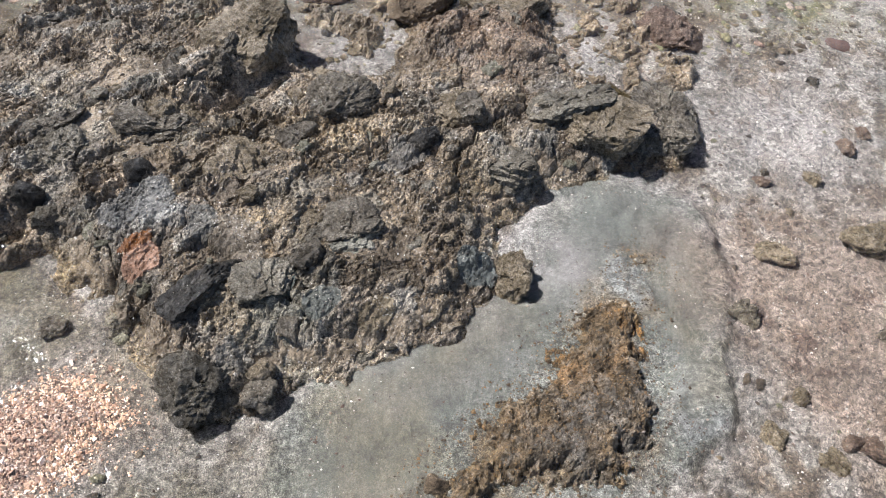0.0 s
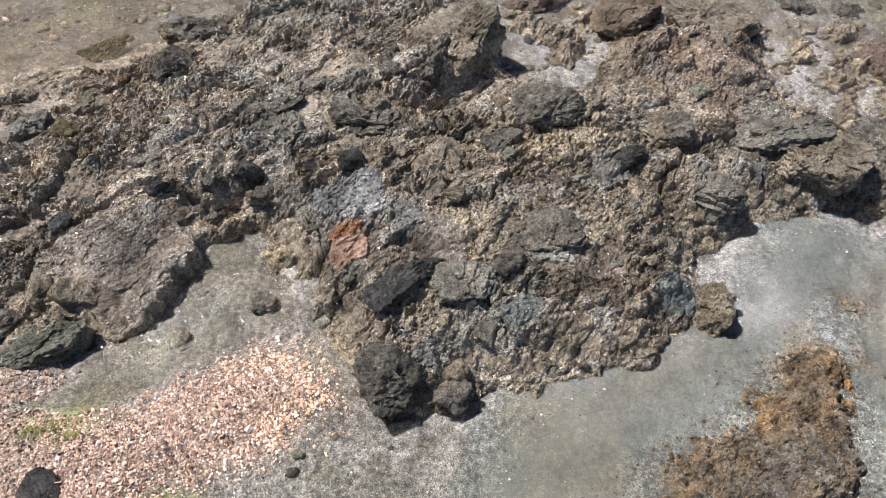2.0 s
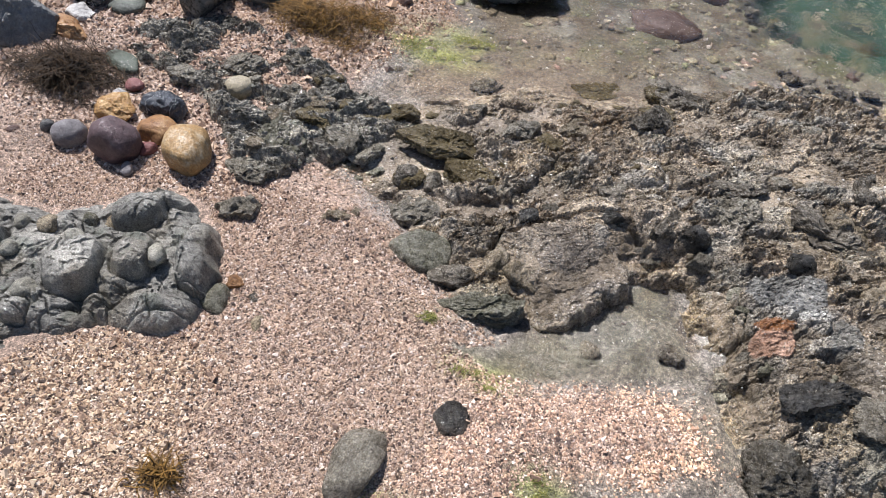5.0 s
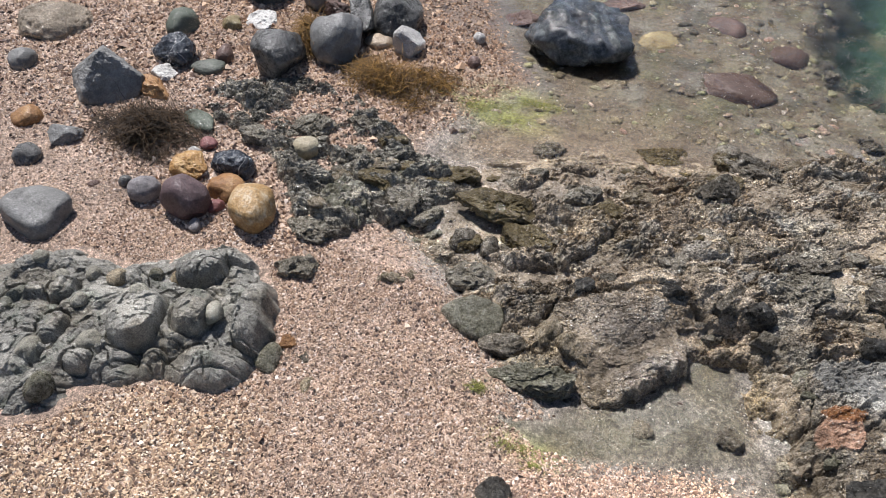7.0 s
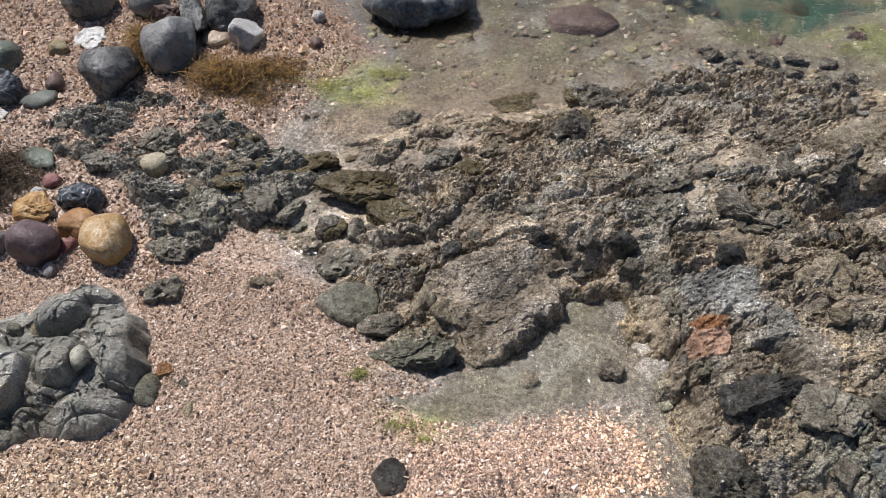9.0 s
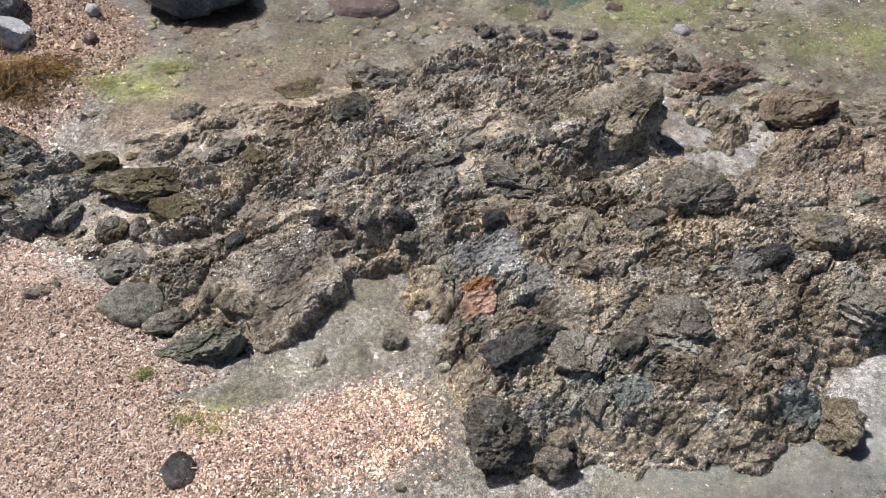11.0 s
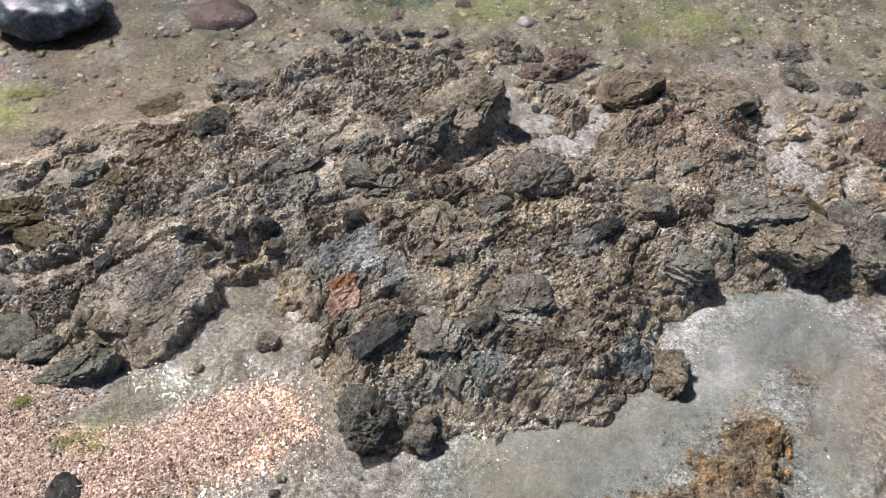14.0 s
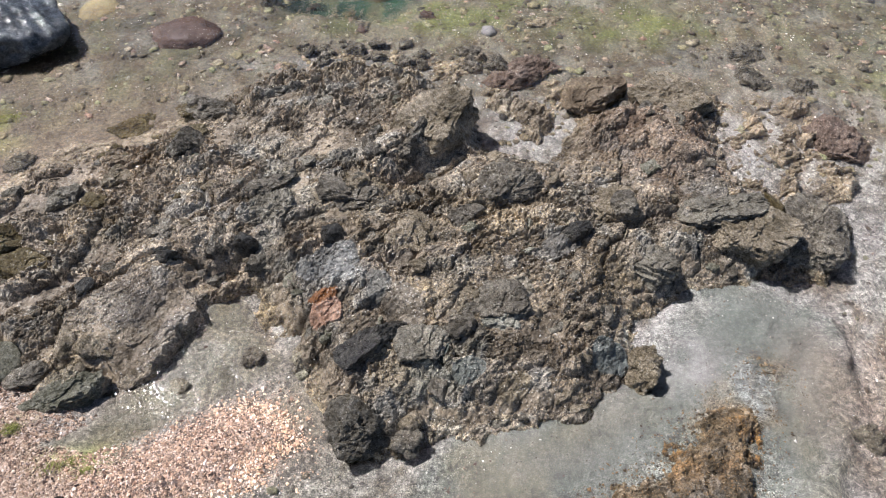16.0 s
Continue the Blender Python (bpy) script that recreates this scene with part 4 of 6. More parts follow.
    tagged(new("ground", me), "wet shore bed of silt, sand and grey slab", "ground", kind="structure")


def build_water():
    bm = bmesh.new()
    bmesh.ops.create_grid(bm, x_segments=2, y_segments=2, size=700)
    me = bpy.data.meshes.new("water")
    bm.to_mesh(me)
    bm.free()
    me.materials.append(water_material())
    ob = tagged(new("water", me), "thin clear rippled sea water over the shore bed", "water", kind="structure")
    ob.visible_shadow = False
    return ob


def sheet(name, heights, x0, x1, y0, y1, step, jitter):
    xs, ys = np.arange(x0, x1, step), np.arange(y0, y1, step)
    gx, gy = (a.ravel() for a in np.meshgrid(xs, ys))
    z, _, who, whog, d = heights(gx, gy)
    p = np.column_stack([gx, gy, z])
    jx = jitter * fbm(p * 34, 3, 71)
    jy = jitter * fbm(p * 34, 3, 72)
    v, f, used = keep_faces(np.column_stack([gx + jx, gy + jy, z]), grid_faces(len(xs), len(ys)), (d > -0.02) & (z > -0.085))
    return v, f, used, gx, gy, z, d, who, whog


outcrop = new("rock_outcrop")
tagged(outcrop, "rough brown-grey conglomerate outcrop, wet and barnacled, low on the shore", "rock")


def build_outcrop():
    v, f, used, gx, gy, z, d, who, whog = sheet("crust", crust_height, -2.4, 2.12, 1.38, 3.26, 0.0032, 0.006)
    me = mesh_of("crust", v, f, False)
    x, y = gx[used], gy[used]
    p = flat(x, y)
    n1, n2 = fbm(p * 3.5, 4, 81), fbm(p * 12, 4, 82)
    rgb = np.tile(np.array([0.262, 0.230, 0.182]), (len(x), 1))
    w, w2 = whog[used], (whog[used] * 7.3 + who[used]) % 1.0
    edge = 0.8
    rgb = shade(rgb, (w < 0.22) * edge, (0.135, 0.112, 0.08))
    rgb = shade(rgb, ((w > 0.5) & (w < 0.66)) * edge, (0.275, 0.235, 0.17))
    rgb = shade(rgb, ((w > 0.72) & (w < 0.86)) * edge, (0.27, 0.265, 0.24))
    rgb = shade(rgb, (w > 0.94) * edge, (0.33, 0.295, 0.24))
    rgb *= (0.86 + 0.28 * w2)[:, None]
    rgb = shade(rgb, ramp(0.1, 0.5, fbm(p * 8, 4, 83)) * 0.55, (0.26, 0.27, 0.25))
    rgb = shade(rgb, ramp(0.1, 0.5, fbm(p * 8, 4, 84)) * 0.5, (0.15, 0.12, 0.085))
    for (cx, cy, rx, ry, turn, _, _), tone in zip(PLATES, ((0.118, 0.104, 0.086), (0.23, 0.25, 0.205), (0.20, 0.17, 0.12))):
        rgb = shade(rgb, np.clip(1.4 * blob(x, y, cx, cy, rx, ry, turn) ** 1.5, 0, 1) * 0.92, tone)
    rgb = shade(rgb, ramp(0.0, 0.5, n1) * 0.5, (0.27, 0.22, 0.14))
    brown = ramp(-0.1, -0.6, x + 0.15 * n1) * ramp(2.25, 2.6, y + 0.1 * n2)
    rgb = shade(rgb, brown * 0.7, (0.25, 0.195, 0.13))
    rgb *= (1 + 0.25 * blob(x, y, 0.0, 2.6, 0.55, 0.35, 20) + 0.25 * blob(x, y, -0.35, 2.25, 0.45, 0.3, 20))[:, None]
    rgb = shade(rgb, ramp(-0.95, -1.25, x + 0.1 * n2) * 0.85, (0.20, 0.20, 0.175))
    # bluish and pale patches between the stones
    rgb = shade(rgb, np.clip(blob(x, y, 0.22, 2.01, 0.10, 0.05) * (1 + n2), 0, 1) * 0.9, (0.34, 0.36, 0.36))
    rgb = shade(rgb, np.clip(blob(x, y, 0.50, 1.66, 0.10, 0.09) * (1 + n2), 0, 1) * 0.7, (0.28, 0.30, 0.27))
    for cx, cy, rx, ry in ((0.40, 1.86, 0.05, 0.06), (0.43, 2.07, 0.07, 0.03), (0.17, 2.14, 0.05, 0.03), (0.50, 2.44, 0.16, 0.04), (0.58, 2.08, 0.05, 0.03), (-0.13, 2.08, 0.09, 0.04), (-0.6, 2.06, 0.2, 0.04)):
        rgb = shade(rgb, np.clip(blob(x, y, cx, cy, rx, ry, 20) * (1.1 + 0.6 * n2), 0, 1) * 0.9, (0.42, 0.36, 0.28))
    rgb = shade(rgb, ramp(1.0, 1.3, x + 0.15 * n1) * ramp(2.2, 2.6, y) * 0.5, (0.24, 0.165, 0.115))
    # wet silt in the low places of the awash side
    zz = z[used]
    silt = ramp(0.006, 0.0, zz - silt_level(x, y)) * (d[used] > 0.05)
    rgb = shade(rgb, silt * (0.75 + 0.25 * n2), (0.215, 0.185, 0.145))
    pocket = ramp(0.006, 0.0, zz - pocket_level(x, y)) * (d[used] > 0.08) * (1 - silt)
    rgb = shade(rgb, pocket * (0.8 + 0.2 * n2), (0.195, 0.163, 0.118))
    silt = np.maximum(silt, pocket)
    rgb *= np.array([1.19, 1.155, 1.13])
    # smooth flush stones cut level with the crust: place, half sizes, turn, colour
    calm = np.ones(len(x))
    for k in range(len(FLUSH)):
        m = flush_mask(x, y, k)
        rgb = shade(rgb, m * 0.95, FLUSH[k][5])
        calm = np.minimum(calm, 1 - 0.5 * m)
    calm *= 1 - 0.35 * np.clip(1.3 * blob(x, y, -0.344, 1.905, 0.19, 0.14, 36), 0, 1)
    calm *= 1 - 0.6 * silt
    colour_layer(me, "hue", rgb, calm)
    me.materials.append(crust_material())
    ob = new("crust", me)
    ob.parent = outcrop


def build_rusty():
    v, f, used, gx, gy, z, d, who, whog = sheet("rusty", rusty_height, 0.6, 1.68, 0.98, 1.82, 0.004, 0.006)
    me = mesh_of("algae_mound", v, f, False)
    x, y = gx[used], gy[used]
    p = flat(x, y)
    n2, n3 = fbm(p * 11, 4, 57), fbm(p * 26, 4, 58)
    n4 = fbm(p * 60, 3, 59, 0.7)
    rgb = np.tile(np.array([0.24, 0.17, 0.095]), (len(x), 1))
    upper = ramp(1.25, 1.5, y + 0.1 * n2)
    rgb = shade(rgb, upper * ramp(-0.1, 0.4, n2), (0.36, 0.20, 0.07))
    rgb = shade(rgb, (1 - upper) * ramp(-0.4, 0.1, n2) * ramp(0.95, 1.15, x) * 0.9, (0.215, 0.195, 0.165))
    rgb = shade(rgb, ramp(-0.05, 0.3, n3) * 0.75, (0.085, 0.062, 0.035))
    rgb = shade(rgb, ramp(0.2, 0.5, n4) * 0.6, (0.36, 0.31, 0.24))
    rgb = shade(rgb, ramp(-0.15, -0.45, n4) * 0.7, (0.05, 0.04, 0.026))
    rgb *= 0.92
    colour_layer(me, "hue", rgb)
    me.materials.append(rock_material("rusty_algae", (0.4, 0.4, 0.4), (0.9, 0.9, 0.9), (1.6, 1.55, 1.45), rough=(0.3, 0.7), specks=0.15, layer="hue", relief=1.2, wet=0.8))
    tagged(new("algae_mound", me), "low rough mound of orange-brown algae on grey slab", "rock")


def clast(mat, place, size, turn, style, seed):
    style = ("flag" if max(size) < 0.15 else "rough", "layer", "rough")[seed % 3] if style == "rough" else style
    fine = 5 if max(size) > 0.14 else 4 if max(size) > 0.08 else 3
    me = rock_mesh("clast", size, style, seed, fine, 0.6 if mat in ("black", "greendark", "wetdark") else 1.0)
    me.materials.append(MAT[mat])
    ob = new("clast", me)
    rng = np.random.default_rng(seed)
    x, y, z = place
    level = float(crust_height(np.array([x]), np.array([y]))[0][0])
    z = min(max(z, level - 0.55 * size[2]), level + 0.10 * size[2])
    ob.matrix_world = pose(x, y, z - 0.15 * size[2], *rng.uniform(-6, 6, 2), turn)
    ob.parent = outcrop
    return ob


def small_clasts():
    """Many small stones of the conglomerate, lying along its beds."""
    rng = np.random.default_rng(44)
    kinds = ("brownrock", "wetdark", "slate", "brownrock", "greendark", "brownrock", "wetdark", "greenlayer")
    made = 0
    while made < 230:
        x, y = rng.uniform(-1.9, 1.95), rng.uniform(1.46, 3.1)
        z, d, _, _, _ = crust_height(np.array([x]), np.array([y]))
        if d[0] < 0.03 or any(math.hypot(x - q[0], y - q[1]) < 1.05 * max(q[2], q[3]) for q in FLUSH + PLATES[:1]):
            continue
        n = rng.uniform(0.03, 0.075)
        clast("olive" if x < -0.3 and y > 2.2 and made % 2 else kinds[made % 8], (x, y, z[0] - 0.2 * n), (n, n * rng.uniform(0.5, 0.85), n * rng.uniform(0.22, 0.42)), rng.normal(28, 25),
              ("block", "flag", "layer")[made % 3], 500 + made)
        made += 1


def loose(name, mat, place, size, turn, style, seed, label):
    level = 5 if max(size) > 0.25 else 4 if max(size) > 0.06 else 3
    me = rock_mesh(name, (size[0], size[1], size[2] * 0.9), style, seed, level, 0.38 if style != "rough" else 0.5)
    me.materials.append(MAT[mat])
    ob = new(name, me)
    rng = np.random.default_rng(seed)
    x, y, z = place
    z = min(z, float(ground_height(np.array([x]), np.array([y]))[0]) + 0.004)
    ob.matrix_world = pose(x, y, z, *rng.uniform(-5, 5, 2), turn)
    groups = {"boulder": "boulders on the shore", "cobble": "beach cobbles", "stone": "stones on the shore", "pebble": "pebbles on the gravel", "rock": "rocks in the shallows"}
    return tagged(ob, label, name, groups[name])


def build_lump():
    base = new("conglomerate_boulder")
    tagged(base, "big lumpy grey conglomerate boulder sunk in beach gravel", "boulder")
    v, f, used, gx, gy, z, d, who, whog = sheet("matrix", lump_height, -2.3, -1.0, 0.72, 1.72, 0.0036, 0.003)
    me = mesh_of("body", v, f, False)
    x, y = gx[used], gy[used]
    n1, n2 = fbm(flat(x, y) * 7, 4, 85), fbm(flat(x, y) * 22, 4, 86)
    rgb = np.tile(np.array([0.305, 0.290, 0.255]), (len(v), 1)) * (0.80 + 0.35 * who[used])[:, None]
    rgb = shade(rgb, ramp(0.1, 0.45, n1) * 0.6, (0.17, 0.145, 0.105))
    rgb = shade(rgb, ramp(0.15, 0.5, n2) * 0.5, (0.10, 0.115, 0.085))
    colour_layer(me, "hue", rgb)
    me.materials.append(rock_material("grey_conglomerate", (0.55, 0.55, 0.55), (0.95, 0.95, 0.93), (1.5, 1.48, 1.42), rough=(0.25, 0.6), specks=0.06, layer="hue", relief=1.1, grit=0.75, wet=0.8, gloss=0.17))
    ob = new("body", me)
    ob.parent = base

    def lodged(mat, place, size, turn, style, seed):
        me = rock_mesh("lodged_stone", (size[0] * 1.08, size[1] * 1.08, size[2] * 0.62), style, seed, 4, 0.8)
        me.materials.append(MAT["lumpgrey"] if mat in ("slate", "greystone") else MAT[mat])
        st = new("lodged_stone", me)
        st.matrix_world = pose(*place, 0, 0, turn)
        st.parent = base

    for k, (x, y, a, b, turn, top) in enumerate(LODGED):
        high = float(lump_height(np.array([x]), np.array([y]))[0][0])
        lodged(("slate", "lumpgrey", "greenlayer", "palebrown")[k % 4], (x, y, max(0.0, high - 0.3 * b)), (2 * a, 2 * b, 2.2 * min(a, b)), turn, ("cobble", "smoothblock")[k % 2], 200 + k)
    lodged("rust", (-1.165, 1.416, 0.02), (0.055, 0.035, 0.040), 34, "block", 221)
    lodged("wetdark", (-1.10, 1.40, 0.0), (0.08, 0.05, 0.05), 30, "block", 222)
    lodged("slate", (-1.36, 1.35, 0.10), (0.05, 0.07, 0.05), 29, "smoothblock", 223)


def build_gravel():
    rng = np.random.default_rng(5)
    n = 400000
    near = np.arange(n) < 170000
    x = np.where(near, rng.uniform(-2.0, 0.3, n), rng.uniform(-3.5, 0.35, n))
    y = np.where(near, rng.uniform(0.5, 1.8, n), rng.uniform(0.35, 4.0, n))
    p = flat(x, y)
    shore = inside(x, y, SHORE) + 0.05 * fbm(p * 9, 3, 91) + 0.09 * ramp(-0.25, -0.4, x) * ramp(2.15, 1.95, y)
    d_out = np.where(inside(x, y, LEDGE) > inside(x, y, OUTCROP + OUTCROP_BACK), -1.0, crust_edge(x, y))
    bed = ground_height(x, y)
    near = (d_out > -0.05) & (d_out < 0.12) & (shore > -0.02)
    crust = np.full(n, -1.0)
    crust[near] = crust_height(x[near], y[near])[0]
    bare = np.where(near, crust < bed + 0.014, d_out < 0.015)
    bed = np.maximum(bed, crust)
    ok = (shore > 0.0) & bare & (inside(x, y, LUMP) < 0.02) & (inside(x, y, SILT) + 0.03 * fbm(p * 10, 3, 92) < 0.0)
    ok |= (inside(x, y, PALE_GRAVEL) + 0.03 * fbm(p * 12, 3, 93) > 0) & bare
    thin = np.clip(ramp(0.0, 0.08, shore) * 0.9 + 0.1, 0, 1)
    ok &= rng.uniform(size=n) < thin * np.where(y > 3.2, 0.5, 0.95)
    x, y, z = x[ok], y[ok], bed[ok]
    n = len(x)
    coarse = ramp(-0.05, 0.1, inside(x, y, DRY_GRAVEL) + 0.05 * fbm(flat(x, y) * 6, 3, 94))
    size = rng.lognormal(-5.82, 0.40, n) * (1 + 0.35 * coarse) * (1 + 0.95 * ramp(1.5, 1.9, y) * ramp(-1.1, -1.5, x))
    octa = np.array([(1, 0, -0.5), (-1, 0, -0.5), (0, 1, -0.5), (0, -1, -0.5), (0, 0, 1)], float)
    tri = np.array([(0, 2, 4), (2, 1, 4), (1, 3, 4), (3, 0, 4)])
    v = octa[None] * (1 + rng.uniform(-0.35, 0.35, (n, 5, 1))) + rng.uniform(-0.22, 0.22, (n, 5, 3))
    v *= size[:, None, None] * np.column_stack([np.ones(n), rng.uniform(0.6, 1.0, n), rng.uniform(0.4, 0.8, n)])[:, None, :]
    a, b = rng.uniform(0, 2 * np.pi, n), rng.normal(0, 0.55, n)
    c, s = np.cos(b)[:, None], np.sin(b)[:, None]
    v = np.stack([v[..., 0] * c - v[..., 2] * s, v[..., 1], v[..., 0] * s + v[..., 2] * c], -1)
    c, s = np.cos(a)[:, None], np.sin(a)[:, None]
    v = np.stack([v[..., 0] * c - v[..., 1] * s, v[..., 0] * s + v[..., 1] * c, v[..., 2]], -1)
    v += np.column_stack([x, y, z + size * 0.22])[:, None, :]
    f = tri[None] + (np.arange(n) * 5)[:, None, None]
    me = mesh_of("shell_gravel", v.reshape(-1, 3), f.reshape(-1, 3), False)
    # drier, paler grit near the boulder and in the tongue below the outcrop; pinker where it is wet
    pale = np.maximum(ramp(-0.06, 0.1, inside(x, y, DRY_GRAVEL) + 0.06 * fbm(flat(x, y) * 5, 3, 95)), ramp(-0.05, 0.04, inside(x, y, PALE_GRAVEL) + 0.03 * fbm(flat(x, y) * 7, 3, 96)))
    rgb = shade(np.tile(np.array([0.86, 0.79, 0.775]), (n, 1)), pale, (1.0, 0.945, 0.885))
    rgb = shade(rgb, ramp(-0.05, 0.04, inside(x, y, PALE_GRAVEL) + 0.03 * fbm(flat(x, y) * 7, 3, 96)), (1.2, 1.06, 1.03))
    rgb = shade(rgb, ramp(2.1, 2.9, y) * 0.8, (0.80, 0.66, 0.56))
    colour_layer(me, "hue", np.repeat(rgb, 5, axis=0))
    me.materials.append(gravel_material())
    tagged(new("shell_gravel", me), "cream and pink shell grit covering the beach", "gravel", kind="stuff")


def flakes(name, x, y, z, size, rgb, seed, mat, label, category):
    """Small angular chips lying on a surface, joined."""
    rng = np.random.default_rng(seed)
    n = len(x)
    octa = np.array([(1, 0, -0.5), (-1, 0, -0.5), (0, 1, -0.5), (0, -1, -0.5), (0, 0, 1)], float)
    tri = np.array([(0, 2, 4), (2, 1, 4), (1, 3, 4), (3, 0, 4)])
    v = octa[None] * (1 + rng.uniform(-0.35, 0.35, (n, 5, 1))) + rng.uniform(-0.25, 0.25, (n, 5, 3))
    v *= size[:, None, None] * np.column_stack([np.ones(n), rng.uniform(0.6, 1.0, n), rng.uniform(0.4, 0.8, n)])[:, None, :]
    a = rng.uniform(0, 2 * np.pi, n)
    c, s = np.cos(a)[:, None], np.sin(a)[:, None]
    v = np.stack([v[..., 0] * c - v[..., 1] * s, v[..., 0] * s + v[..., 1] * c, v[..., 2]], -1)
    v += np.column_stack([x, y, z])[:, None, :]
    f = tri[None] + (np.arange(n) * 5)[:, None, None]
    me = mesh_of(name, v.reshape(-1, 3), f.reshape(-1, 3), False)
    colour_layer(me, "hue", np.repeat(rgb, 5, axis=0))
    me.materials.append(mat)
    return tagged(new(name, me), label, category, kind="stuff")


def chip_material(name, stops, grain=False):
    m, nt, bsdf = nodes_of(name)
    geo = nt.nodes.new("ShaderNodeNewGeometry")
    at = nt.nodes.new("ShaderNodeAttribute")
    at.attribute_name = "hue"
    nt.links.new(mix_node(nt, 1.0, ramp_node(nt, geo.outputs["Random Per Island"], stops), at.outputs["Color"], "MULTIPLY"), bsdf.inputs["Base Color"])
    bsdf.inputs["Roughness"].default_value = 0.55
    if grain:
        vec = place_vector(nt, False)
        small, tiny = noise_node(nt, vec, 60, 6, 0.7), noise_node(nt, vec, 230, 3, 0.7)
        col = mix_node(nt, 1.0, ramp_node(nt, geo.outputs["Random Per Island"], stops), ramp_node(nt, small, [(0.32, grey(0.35)), (0.5, grey(0.95)), (0.68, grey(1.7))]), "MULTIPLY")
        nt.links.new(mix_node(nt, 1.0, col, ramp_node(nt, tiny, [(0.35, grey(0.6)), (0.65, grey(1.4))]), "MULTIPLY"), bsdf.inputs["Base Color"])
        bump_chain(nt, bsdf, [(small, 0.014, 1.0), (tiny, 0.004, 1.0)])
    return m


def build_chips():
    rng = np.random.default_rng(15)
    n = 76000
    x, y = rng.uniform(-2.3, 2.1, n), rng.uniform(1.42, 3.22, n)
    z, _, _, _, d = crust_height(x, y)
    clear = np.ones(n)
    for cx, cy, rx, ry, turn, _, _ in PLATES:
        clear -= 0.85 * blob(x, y, cx, cy, rx, ry, turn)
    for cx, cy, rx, ry, turn, _ in FLUSH:
        clear -= 0.8 * blob(x, y, cx, cy, rx, ry, turn)
    ok = (d > 0.01) & (z > -0.02) & (rng.uniform(size=n) < clear) & (smooth_noise(flat(x, y) * 12, 97) > rng.uniform(-1.2, 0.6, n))
    x, y, z = x[ok], y[ok], z[ok]
    barn = chip_material("barnacle_crust", [(0.0, (0.03, 0.026, 0.022)), (0.35, (0.09, 0.075, 0.058)), (0.65, (0.17, 0.14, 0.105)), (0.9, (0.34, 0.30, 0.24)), (0.96, (0.48, 0.44, 0.38)), (1.0, (0.66, 0.63, 0.58))])
    flakes("barnacle_crust", x, y, z + 0.001, rng.lognormal(-6.1, 0.42, len(x)), np.ones((len(x), 3)), 16, barn, "barnacles, grit and small shells on wet rock", "barnacles")
    n = 120000
    x, y = rng.uniform(-1.5, 3.1, n), rng.uniform(0.6, 4.2, n)
    p = flat(x, y)
    ok = (inside(x, y, SHORE) < 0.06) & (crust_edge(x, y) < 0.02) & (smooth_noise(p * 6, 98) + 0.6 * smooth_noise(p * 23, 99) > rng.uniform(-0.9, 1.0, n))
    ok &= (inside(x, y, SILT) < 0.0) | (rng.uniform(size=n) < 0.25)
    ok &= (np.abs(inside(x, y, SLAB)) > 0.16) & (inside(x, y, SLAB) < 0) | (rng.uniform(size=n) < np.where(np.abs(inside(x, y, SLAB)) < 0.16, 0.6, 0.10))
    x, y = x[ok], y[ok]
    bed = chip_material("shell_bits", [(0.0, (0.05, 0.035, 0.028)), (0.3, (0.13, 0.085, 0.062)), (0.55, (0.24, 0.175, 0.13)), (0.75, (0.40, 0.35, 0.30)), (1.0, (0.66, 0.63, 0.59))])
    flakes("shell_bits", x, y, ground_height(x, y) + 0.001, rng.lognormal(-6.15, 0.42, len(x)), np.ones((len(x), 3)), 17, bed, "broken shells and grit on the submerged bed", "shell grit")


def build_tufts():
    """Short crusty tufts of brown and orange algae on and round the mound."""
    rng = np.random.default_rng(23)
    n = 30000
    x, y = rng.uniform(0.6, 1.7, n), rng.uniform(0.98, 1.85, n)
    z, d, _, _, _ = rusty_height(x, y)
    ok = d > rng.uniform(-0.10, 0.10, n)
    x, y, z, d = x[ok], y[ok], z[ok], d[ok]
    z = np.maximum(z, ground_height(x, y))
    mat = chip_material("algae_tufts", [(0.0, (0.035, 0.026, 0.016)), (0.35, (0.10, 0.068, 0.032)), (0.65, (0.14, 0.088, 0.038)), (0.9, (0.20, 0.115, 0.045)), (1.0, (0.26, 0.20, 0.13))])
    grey_part = ramp(1.35, 1.15, y) * ramp(0.95, 1.15, x)
    rgb = shade(np.ones((len(x), 3)), grey_part * 0.8, (0.75, 0.85, 1.2))
    flakes("algae_tufts", x, y, z + 0.001, rng.lognormal(-6.05, 0.4, len(x)), rgb, 24, mat, "crusty brown and orange algae tufts on wet rock", "algae")


